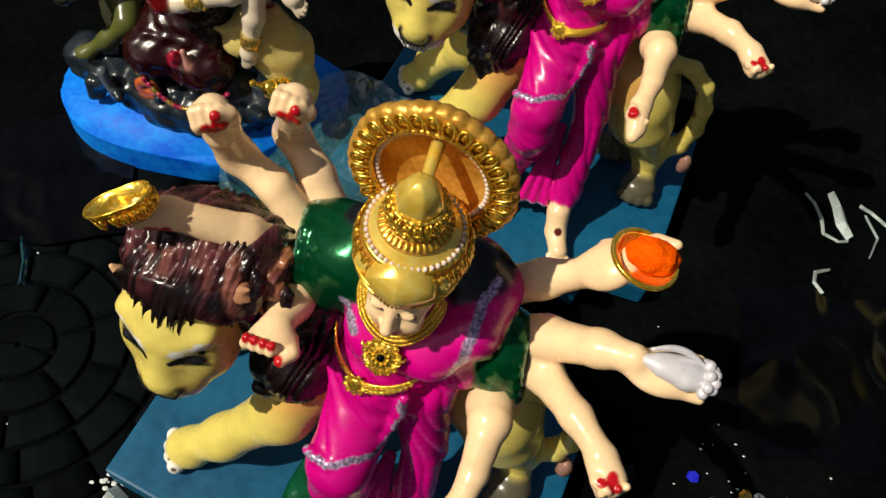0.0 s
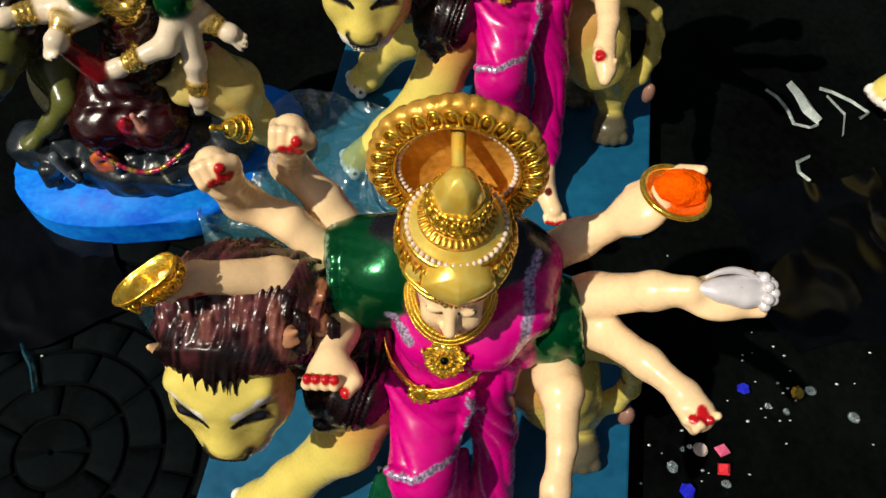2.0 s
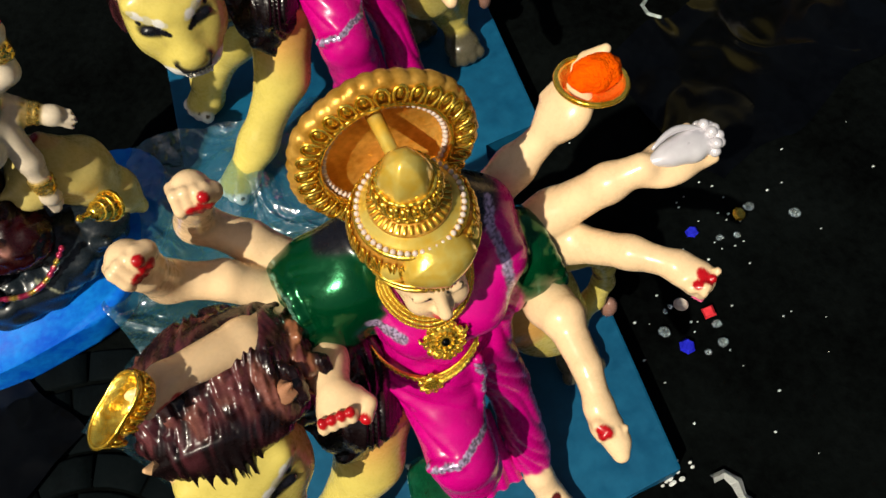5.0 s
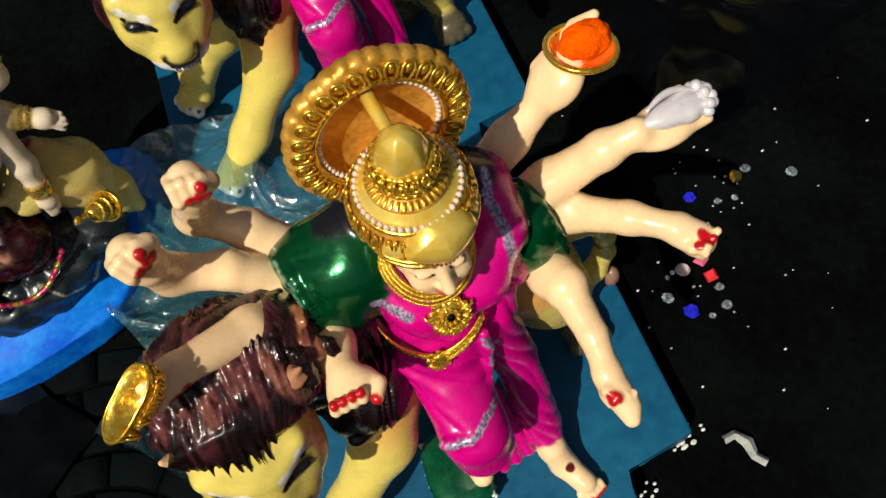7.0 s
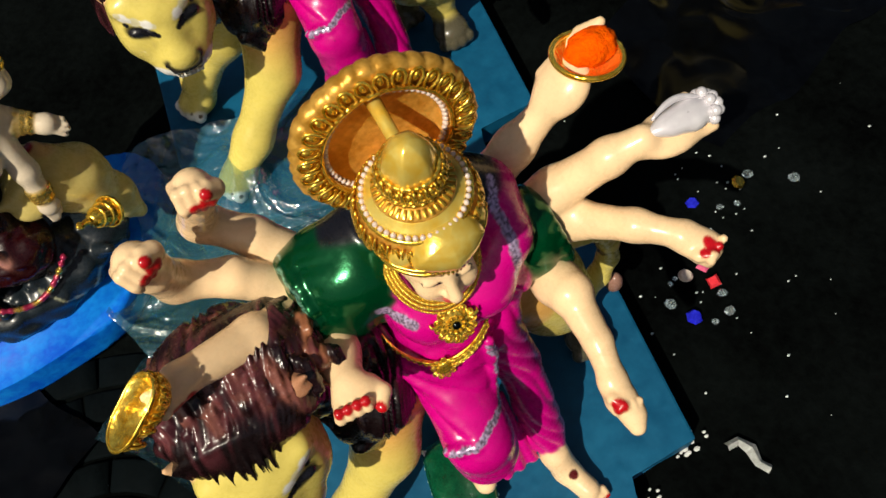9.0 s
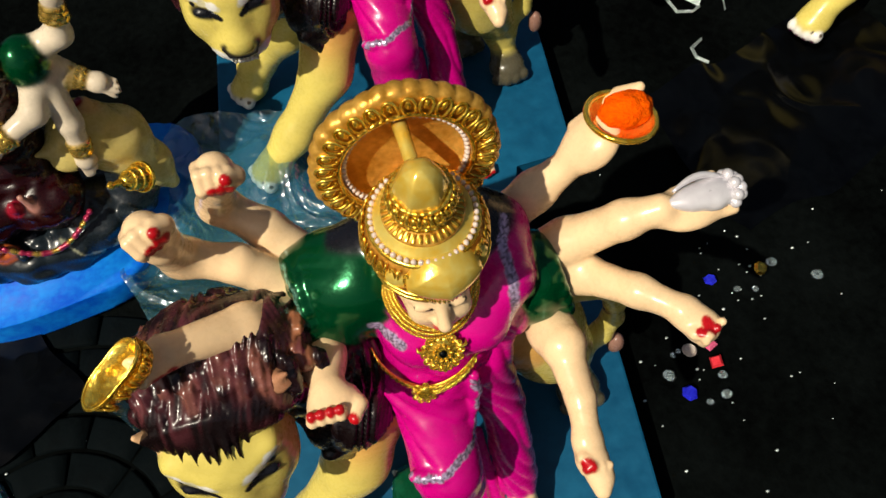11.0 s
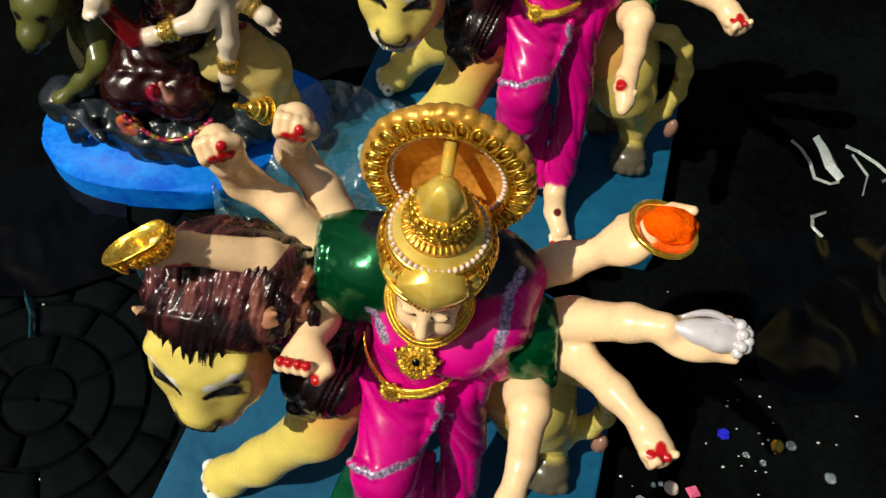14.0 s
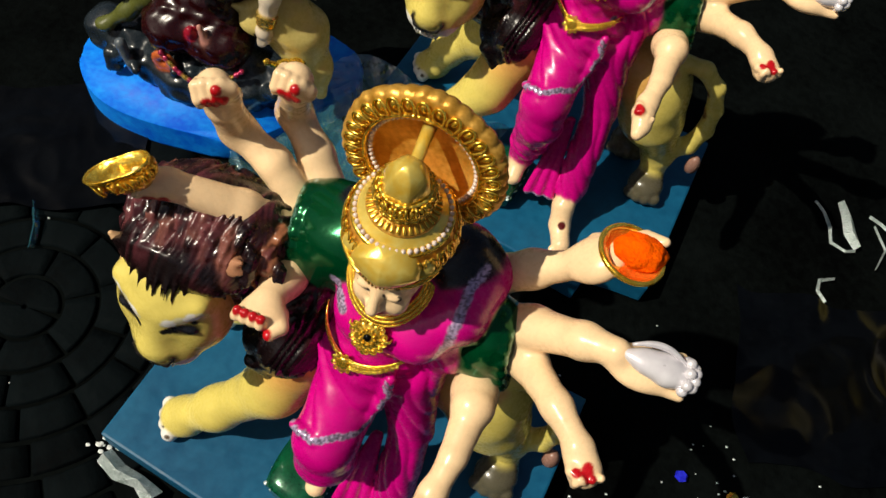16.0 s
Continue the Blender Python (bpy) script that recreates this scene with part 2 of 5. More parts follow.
        # Random brightness per vertex puts the sparkle of lace and sequins into their colour.
        painted_sparkle = np.random.RandomState(3).choice(np.array((0.25, 0.6, 1.0, 1.35), np.float32), size=(len(verts), 1))
        for cc, r, paint, snap in self.dabs:
            if snap:
                cc = verts[np.argmin(((verts - cc) ** 2).sum(axis=1))]
            d = np.linalg.norm((verts - cc) / r, axis=1)
            hit = np.where(d < 1.12)[0]
            w = np.clip((1.12 - d[hit]) / 0.24, 0, 1)[:, None]
            tone = np.array(paint, np.float32) * np.ones((len(hit), 1), np.float32)
            if paint is LACE or paint is SEQUIN:
                tone[:, :3] *= painted_sparkle[hit]
            col[hit] = col[hit] * (1 - w) + tone * w
        return verts, quads, col


def cast(name, clays, label, category, group="", parent=None):
    """One statue, one mesh, out of several modelled lumps of clay."""
    vs, qs, cs, at = [], [], [], 0
    for c in clays:
        v, q, k = c.skin()
        vs.append(v)
        qs.append(q + at)
        cs.append(k)
        at += len(v)
    v, q, k = np.concatenate(vs), np.concatenate(qs), np.concatenate(cs)
    me = bpy.data.meshes.new(name)
    me.vertices.add(len(v))
    me.vertices.foreach_set("co", v.ravel())
    me.loops.add(q.size)
    me.loops.foreach_set("vertex_index", q.ravel().astype(np.int32))
    me.polygons.add(len(q))
    me.polygons.foreach_set("loop_start", np.arange(0, q.size, 4, dtype=np.int32))
    me.polygons.foreach_set("use_smooth", np.ones(len(q), bool))
    me.update(calc_edges=True)
    rgba = np.concatenate([k[:, :3], np.ones((len(k), 1), np.float32)], axis=1)
    a = me.attributes.new("paint", "FLOAT_COLOR", "POINT")
    a.data.foreach_set("color", rgba.ravel())
    g = me.attributes.new("gilt", "FLOAT", "POINT")
    g.data.foreach_set("value", np.ascontiguousarray(k[:, 3]))
    me.materials.append(ENAMEL)
    ob = new(name, me)
    return tagged(ob, label, category, group)


def part(name, bm, mat, parent=None, label="", smooth=True, at=None):
    me = bpy.data.meshes.new(name)
    bmesh.ops.recalc_face_normals(bm, faces=bm.faces)
    bm.to_mesh(me)
    bm.free()
    me.materials.append(mat)
    if smooth:
        for p in me.polygons:
            p.use_smooth = True
    ob = new(name, me)
    if at is not None:
        ob.matrix_basis = at
    if parent is not None:
        ob.parent = parent
    if label:
        tagged(ob, label)
    return ob


def empty(name, m, label, category, group=""):
    ob = new(name)
    ob.matrix_basis = m
    return tagged(ob, label, category, group)


def lathe(profile, turns=48, wave=None):
    """A turned form about z from (radius, height) pairs; wave(angle, i) scales the radius."""
    bm = bmesh.new()
    rings = []
    for i, (r, z) in enumerate(profile):
        ring = []
        for j in range(turns):
            a = 2 * math.pi * j / turns
            s = wave(a, i) if wave else 1
            ring.append(bm.verts.new((r * s * math.cos(a), r * s * math.sin(a), z)))
        rings.append(ring)
    for p, q in zip(rings, rings[1:]):
        for j in range(turns):
            bm.faces.new((p[j], p[(j + 1) % turns], q[(j + 1) % turns], q[j]))
    for ring in (rings[0], rings[-1]):
        bm.faces.new(ring)
    return bm


def slab(outline, z0, z1, bevel=0.004, wobble=0.0):
    bm = bmesh.new()
    bottom = [bm.verts.new((x, y, z0)) for x, y in outline]
    top = [bm.verts.new((x, y, z1)) for x, y in outline]
    bm.faces.new(bottom)
    bm.faces.new(top)
    n = len(outline)
    for i in range(n):
        bm.faces.new((bottom[i], bottom[(i + 1) % n], top[(i + 1) % n], top[i]))
    bmesh.ops.bevel(bm, geom=bm.edges[:], offset=bevel, segments=2, profile=0.6, affect="EDGES")
    return bm


def unit(v):
    v = np.array(v, float)
    return v / np.linalg.norm(v)


def wrinkle(scale, amount, seed=0.0):
    """Relief of shallow folds, from crossed waves."""
    def f(p):
        x, y, z = p[..., 0] * scale + seed, p[..., 1] * scale, p[..., 2] * scale
        return amount * (np.sin(x * 1.3 + 2.1 * np.sin(z * 0.9)) + np.sin(z * 1.7 + 1.6 * np.sin(y * 1.1 + seed)))
    return f


# ---- ground ----
bm = bmesh.new()
for x, y in ((-40, -40), (40, -40), (40, 40), (-40, 40)):
    bm.verts.new((x, y, -0.006))
bm.faces.new(bm.verts)
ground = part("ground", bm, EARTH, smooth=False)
tagged(ground, "very dark stained concrete paving with litter on it", "ground", kind="structure")

# ---- the goddess statue, standing before her lion ----
FRONT = unit((-0.21, -0.98, 0))
SIDE = unit((0.98, -0.21, 0))


def fist(c, at, to, r, nails, curl=1.0):
    """A closed or cupped palm: palm, four finger rolls and a thumb."""
    at, to = np.array(at), np.array(to)
    d = unit(to - at)
    s = unit(np.cross(d, (0.1, -0.6, 0.8)))
    u = np.cross(s, d)
    c.limb(at, at + d * r * 1.0, r * 1.02, r * 1.12, SKIN, 0.010, flat=(u, 1.2))
    for i in range(4):
        o = at + d * r * 1.5 + s * (i - 1.5) * r * 0.52
        c.chain([o - d * r * 0.5, o + d * r * 0.45 * (1.4 - curl) + u * r * 0.15, o + d * r * 0.25 * (1.6 - curl) + u * r * 0.75 * curl], [r * 0.30, r * 0.29, r * 0.25], SKIN, 0.0008)
    c.chain([at + s * r * 0.6 + d * 0.1 * r, at + s * r * 0.8 + d * r * 0.9 + u * r * 0.55, at + s * r * 0.45 + d * r * 1.5 + u * r * 0.9], [r * 0.42, r * 0.36, r * 0.30], SKIN, 0.003)
    for q, rr in nails:
        c.dab(q, rr, NAIL, True)


def closed_hand(c, at, to, r=0.0180):
    """A closed fist seen from above: fingers folded over the top, painted tips, thumb laid across."""
    at, to = np.array(at), np.array(to)
    d = unit(to - at)
    v = np.array((0.1, -0.63, 0.77))
    v = unit(v - d * (v @ d))
    s = np.cross(d, v)
    c.limb(at, at + d * 0.026, r * 0.92, r * 0.95, SKIN, 0.010)
    for i in range(4):
        o = at + s * (i - 1.8) * 0.0074
        top = 0.041 - 0.0016 * abs(i - 1.2)
        tip = o + d * (0.025 + 0.002 * (i % 2)) + v * 0.0165
        c.chain([o + d * (top - 0.012) - v * 0.006, o + d * top + v * 0.006, o + d * (top - 0.008) + v * 0.0155, tip], [0.0060, 0.0058, 0.0055, 0.0046], SKIN, 0.0010)
        if i:
            c.dab(tip + d * (0.003 + 0.002 * (i % 2)) + v * 0.005, (0.0056, 0.0070, 0.0062), NAIL, True)
    c.dab(at + d * 0.034 + s * 0.004 + v * 0.021, (0.0048, 0.0070, 0.0085), NAIL, True)
    thumb = at + d * 0.042 + s * 0.006 + v * 0.014
    c.chain([at + d * 0.010 + s * 0.013, at + d * 0.030 + s * 0.015 + v * 0.008, thumb], [0.0090, 0.0080, 0.0060], SKIN, 0.004)
    c.dab(thumb + d * 0.004 + v * 0.003, (0.0055, 0.0060, 0.0085), NAIL, True)


def goddess():
    b = Clay(0.0022)
    def drape(p):
        w = (p[..., 2] + 0.5 * p[..., 0] - 0.25 * p[..., 1]) * 215 + 1.8 * np.sin(p[..., 0] * 45) + 0.9 * np.sin(p[..., 2] * 70 + p[..., 0] * 90)
        return 0.0030 * (1 - np.abs(np.sin(w * 0.5))) ** 1.6 + 0.0006 * np.sin(p[..., 2] * 330 + p[..., 0] * 160)
    folds = lambda p: drape(p) + wrinkle(150, 0.0006)(p)
    pleat = lambda p: 0.0026 * (1 - np.abs(np.sin((p[..., 0] * 0.9 + p[..., 2] * 0.34) * 190 + 1.2 * np.sin(p[..., 2] * 40)))) ** 1.3
    # torso and draped sari
    b.ball((0.002, 0.395, 0.485), (0.062, 0.047, 0.055), MAGENTA, k=0.02, relief=folds)
    b.ball((-0.03, 0.365, 0.478), (0.03, 0.03, 0.028), MAGENTA, k=0.02)
    b.ball((0.025, 0.36, 0.475), (0.03, 0.03, 0.028), MAGENTA, k=0.02)
    b.limb((-0.01, 0.385, 0.45), (-0.015, 0.38, 0.38), 0.046, 0.06, MAGENTA, 0.02, relief=folds)
    b.ball((-0.012, 0.375, 0.36), (0.068, 0.056, 0.045), MAGENTA, k=0.02, relief=folds)
    # bent leg on the cushion
    b.chain([(-0.026, 0.355, 0.35), (-0.040, 0.275, 0.30), (-0.038, 0.268, 0.26)], [0.045, 0.036, 0.033], MAGENTA, 0.012, relief=lambda p: drape(p) * np.clip((p[..., 2] - 0.315) / 0.03, 0.0, 1))
    b.chain([(-0.038, 0.268, 0.26), (-0.042, 0.29, 0.19), (-0.045, 0.30, 0.14)], [0.034, 0.028, 0.024], MAGENTA, 0.015, relief=folds)
    b.limb((-0.047, 0.30, 0.14), (-0.05, 0.262, 0.118), 0.017, 0.014, SKIN, 0.01)
    # straight leg
    b.chain([(0.030, 0.365, 0.36), (0.050, 0.330, 0.255), (0.050, 0.272, 0.12)], [0.038, 0.028, 0.027], MAGENTA, 0.005, relief=pleat)
    b.limb((0.046, 0.245, 0.10), (0.05, 0.225, 0.075), 0.02, 0.017, SKIN, 0.01)
    b.limb((0.05, 0.225, 0.072), (0.06, 0.19, 0.066), 0.017, 0.016, SKIN, 0.01)
    for i in range(5):
        q = np.array((0.046 + 0.0075 * i, 0.176 + 0.002 * abs(i - 2), 0.064))
        b.limb(q, q + (0.001, -0.009, -0.003), 0.0055, 0.0045, SKIN, 0.002)
        b.dab(q + (0.001, -0.014, 0.0), 0.0055, NAIL)
    b.dab((0.052, 0.212, 0.09), 0.007, (0.10, 0.01, 0.01, 0))
    # hanging pleats between the legs
    for i in range(5):
        x = (i - 2) * 0.007
        b.chain([(0.012 + x * 0.2, 0.318, 0.23), (0.004 + x * 0.8, 0.290 + 0.005 * (i % 2), 0.16), (0.0 + x * 1.4, 0.258 + 0.004 * (i % 2), 0.10)], [0.005, 0.006, 0.0075], MAGENTA, 0.002)
        b.dab((0.0 + x * 1.3, 0.25, 0.094), (0.008, 0.014, 0.009), LACE)
    # end of the sari over the shoulder
    b.chain([(-0.03, 0.352, 0.465), (0.03, 0.352, 0.475), (0.062, 0.372, 0.505), (0.075, 0.415, 0.515), (0.07, 0.45, 0.45)], [0.016, 0.022, 0.026, 0.026, 0.03], MAGENTA, 0.02)
    b.chain([(0.06, 0.39, 0.49), (0.065, 0.36, 0.44), (0.045, 0.36, 0.36)], [0.02, 0.018, 0.02], MAGENTA, 0.02, relief=pleat)
    # blouse sleeves
    frill = lambda p: 0.0022 * (1 - np.abs(np.sin((p[..., 2] * 0.5 + p[..., 1] + 0.4 * p[..., 0]) * 62))) ** 2
    b.ball((-0.058, 0.418, 0.505), (0.05, 0.042, 0.042), GREEN, k=0.012)
    b.ball((-0.085, 0.428, 0.474), (0.048, 0.050, 0.062), GREEN, k=0.015, relief=frill)
    b.ball((0.099, 0.386, 0.445), (0.036, 0.047, 0.064), GREEN, k=0.010, relief=frill)
    for i in range(22):
        t = 2 * math.pi * i / 22
        b.ball((-0.121 + 0.006 * math.sin(t), 0.432 + 0.040 * math.cos(t), 0.472 + 0.050 * math.sin(t)), (0.0085, 0.009, 0.010), GREEN, k=0.004)
        b.ball((0.122 - 0.010 * math.sin(t), 0.384 + 0.037 * math.cos(t), 0.440 + 0.050 * math.sin(t)), (0.0085, 0.009, 0.010), GREEN, k=0.004)
    for i in range(110):
        t = 2 * math.pi * i / 110
        k = 1 + 0.05 * math.sin(11 * t)
        b.dab((-0.128 + 0.006 * math.sin(t), 0.432 + 0.045 * k * math.cos(t), 0.472 + 0.056 * k * math.sin(t)), 0.0028, SEQUIN, True)
        b.dab((0.129 - 0.010 * math.sin(t), 0.384 + 0.040 * k * math.cos(t), 0.438 + 0.054 * k * math.sin(t)), 0.0024, SEQUIN, True)
    b.ball((-0.046, 0.440, 0.530), (0.034, 0.028, 0.026), BLACK, k=0.02)
    b.ball((-0.084, 0.448, 0.496), (0.040, 0.034, 0.044), GREEN, k=0.02, relief=frill)
    b.ball((0.050, 0.424, 0.535), (0.030, 0.026, 0.034), BLACK, k=0.012)
    b.ball((0.045, 0.42, 0.53), (0.045, 0.035, 0.03), BLACK, k=0.015)
    b.ball((-0.005, 0.425, 0.555), (0.042, 0.03, 0.05), BLACK, k=0.01)
    b.limb((-0.005, 0.392, 0.52), (-0.007, 0.378, 0.57), 0.024, 0.021, SKIN, 0.01)
    # silver lace borders
    hem = [(-0.076, 0.274, 0.326), (-0.066, 0.268, 0.328), (-0.050, 0.262, 0.330), (-0.034, 0.270, 0.328), (-0.016, 0.290, 0.326), (-0.002, 0.304, 0.334), (0.007, 0.314, 0.352), (0.013, 0.321, 0.375), (0.014, 0.327, 0.402)]
    b.chain(hem, [0.0062] * len(hem), MAGENTA, 0.006)
    b.trim(hem, 0.0042, LACE)
    b.trim([(0.070, 0.41, 0.54), (0.067, 0.38, 0.54), (0.064, 0.358, 0.532), (0.060, 0.342, 0.500), (0.046, 0.332, 0.466), (0.022, 0.325, 0.425)], 0.0048, LACE)
    b.trim([(-0.066, 0.372, 0.498), (-0.050, 0.357, 0.494), (-0.042, 0.350, 0.488)], 0.0058, LACE)

    h = Clay(0.0015)
    # head under the crown
    h.ball((-0.008, 0.362, 0.583), (0.0315, 0.034, 0.042), SKIN, k=0.008)
    h.ball((-0.009, 0.342, 0.551), (0.018, 0.016, 0.014), SKIN, k=0.014)
    h.limb((-0.0115, 0.331, 0.592), (-0.0130, 0.3195, 0.571), 0.0038, 0.0060, SKIN, 0.007)
    for s in (-1, 1):
        h.ball(np.array((-0.0125, 0.3245, 0.569)) + SIDE * 0.0048 * s, (0.0036, 0.0040, 0.0032), SKIN, k=0.003)
        h.ball(np.array((-0.010, 0.338, 0.566)) + SIDE * 0.0150 * s, (0.011, 0.010, 0.012), SKIN, k=0.010)
    h.ball((-0.0125, 0.3265, 0.556), (0.008, 0.004, 0.004), (0.55, 0.05, 0.05, 0), k=0.003)
    for s in (-1, 1):
        e = np.array((-0.011, 0.329, 0.586)) + SIDE * 0.0135 * s + np.array((0, 0.003, 0))
        h.ball(e + (0, 0.001, 0), (0.0085, 0.005, 0.0042), SKIN, k=0.003)
        for i in range(21):
            t = i / 10 - 1
            h.dab(e + SIDE * 0.0085 * t + (0, 0, 0.0010 - 0.0022 * (1 - t * t)), 0.0015, BLACK, True)
            h.dab(e + SIDE * 0.0105 * t + (0, 0, 0.0085 + 0.0030 * (1 - t * t)), 0.0012, BLACK, True)
    h.dab((-0.0135, 0.327, 0.601), 0.0022, BLACK, True)

    a = Clay(0.0019)
    # arms, each with its hand
    a.chain([(-0.100, 0.468, 0.49), (-0.126, 0.498, 0.518), (-0.160, 0.528, 0.540)], [0.022, 0.0190, 0.0165], SKIN, 0.008)
    a.chain([(-0.160, 0.528, 0.540), (-0.152, 0.512, 0.585)], [0.0180, 0.0160], SKIN, 0.012)
    closed_hand(a, (-0.148, 0.505, 0.602), (-0.139, 0.486, 0.662))
    a.chain([(-0.122, 0.447, 0.49), (-0.160, 0.468, 0.526), (-0.203, 0.482, 0.546)], [0.020, 0.0185, 0.0160], SKIN, 0.006)
    a.chain([(-0.203, 0.482, 0.546), (-0.208, 0.472, 0.590)], [0.0185, 0.0172], SKIN, 0.012)
    closed_hand(a, (-0.208, 0.470, 0.600), (-0.213, 0.460, 0.650))
    a.chain([(-0.125, 0.425, 0.48), (-0.17, 0.408, 0.522), (-0.232, 0.392, 0.558)], [0.0215, 0.020, 0.0145], SKIN, 0.006)
    fist(a, (-0.236, 0.390, 0.560), (-0.258, 0.378, 0.568), 0.014, [((-0.245, 0.37, 0.557), (0.009, 0.008, 0.006)), ((-0.232, 0.372, 0.553), (0.006, 0.008, 0.007))], 0.6)
    a.chain([(-0.116, 0.412, 0.445), (-0.119, 0.378, 0.464), (-0.122, 0.344, 0.476)], [0.024, 0.0215, 0.0160], SKIN, 0.012)
    a.ball((-0.123, 0.327, 0.479), (0.023, 0.018, 0.012), SKIN, k=0.010)
    for i in range(4):
        q = np.array((-0.143 + 0.0085 * i, 0.320 - 0.001 * i, 0.481))
        a.chain([q + (0.004, 0.008, 0), q + (-0.001, -0.006, 0.004), q + (0.0, -0.003, 0.011)], [0.0060, 0.0056, 0.0048], SKIN, 0.0012)
        a.dab(q + (0.0, -0.004, 0.013), (0.0055, 0.008, 0.006), NAIL, True)
    a.chain([(-0.106, 0.332, 0.474), (-0.101, 0.318, 0.476), (-0.108, 0.306, 0.478)], [0.0085, 0.0080, 0.0062], SKIN, 0.003)
    a.dab((-0.110, 0.303, 0.481), (0.0062, 0.008, 0.006), NAIL, True)
    a.chain([(0.088, 0.436, 0.487), (0.122, 0.433, 0.525), (0.158, 0.430, 0.56)], [0.0225, 0.0185, 0.0140], SKIN, 0.012)
    a.ball((0.172, 0.430, 0.579), (0.03, 0.026, 0.016), SKIN, k=0.012, axes=((0.75, 0, 0.66), (0, 1, 0), (-0.66, 0, 0.75)))
    for i in range(4):
        q = np.array((0.187 + 0.005 * i, 0.452 - 0.003 * i, 0.590 + 0.003 * i))
        a.limb(q - (0.02, 0, 0.012), q + (0.022, 0.004, 0.012), 0.0062, 0.005, SKIN, 0.003)
    a.dab((0.232, 0.445, 0.605), 0.008, NAIL)
    a.chain([(0.112, 0.402, 0.455), (0.14, 0.392, 0.482), (0.185, 0.372, 0.525), (0.212, 0.362, 0.542)], [0.0235, 0.0225, 0.0175, 0.0135], SKIN, 0.010)
    a.ball((0.243, 0.358, 0.532), (0.036, 0.024, 0.014), SKIN, k=0.012)
    for i in range(3):
        q = np.array((0.25, 0.376 - 0.016 * i, 0.53))
        a.limb(q, q + (0.028, 0.004 - 0.004 * i, 0.002), 0.0065, 0.005, SKIN, 0.003)
    a.chain([(0.12, 0.383, 0.438), (0.146, 0.366, 0.456), (0.178, 0.318, 0.482), (0.202, 0.286, 0.488)], [0.0225, 0.0195, 0.0150, 0.0130], SKIN, 0.010)
    fist(a, (0.207, 0.278, 0.486), (0.224, 0.246, 0.478), 0.0155, [((0.214, 0.260, 0.496), (0.006, 0.009, 0.006)), ((0.205, 0.256, 0.494), 0.0050), ((0.219, 0.254, 0.494), 0.0062)])
    a.chain([(0.104, 0.36, 0.402), (0.103, 0.335, 0.416), (0.104, 0.315, 0.425)], [0.023, 0.024, 0.0235], SKIN, 0.008)
    a.chain([(0.104, 0.314, 0.424), (0.098, 0.262, 0.417), (0.089, 0.228, 0.41)], [0.0198, 0.0150, 0.0125], SKIN, 0.004)
    fist(a, (0.087, 0.222, 0.408), (0.082, 0.192, 0.402), 0.0145, [((0.074, 0.199, 0.42), 0.009)])
    a.chain([(0.084, 0.205, 0.404), (0.086, 0.190, 0.398), (0.083, 0.179, 0.394)], [0.0135, 0.0120, 0.0085], SKIN, 0.006)
    # joint where the arms meet behind each sleeve
    a.ball((-0.118, 0.438, 0.465), (0.018, 0.034, 0.036), SKIN, k=0.01)
    a.ball((0.116, 0.39, 0.44), (0.016, 0.026, 0.03), SKIN, k=0.01)
    return cast("goddess_statue", (b, h, a), "painted many-armed goddess statue in a magenta sari standing before a lion", "statue", "goddess statues")


first = goddess()


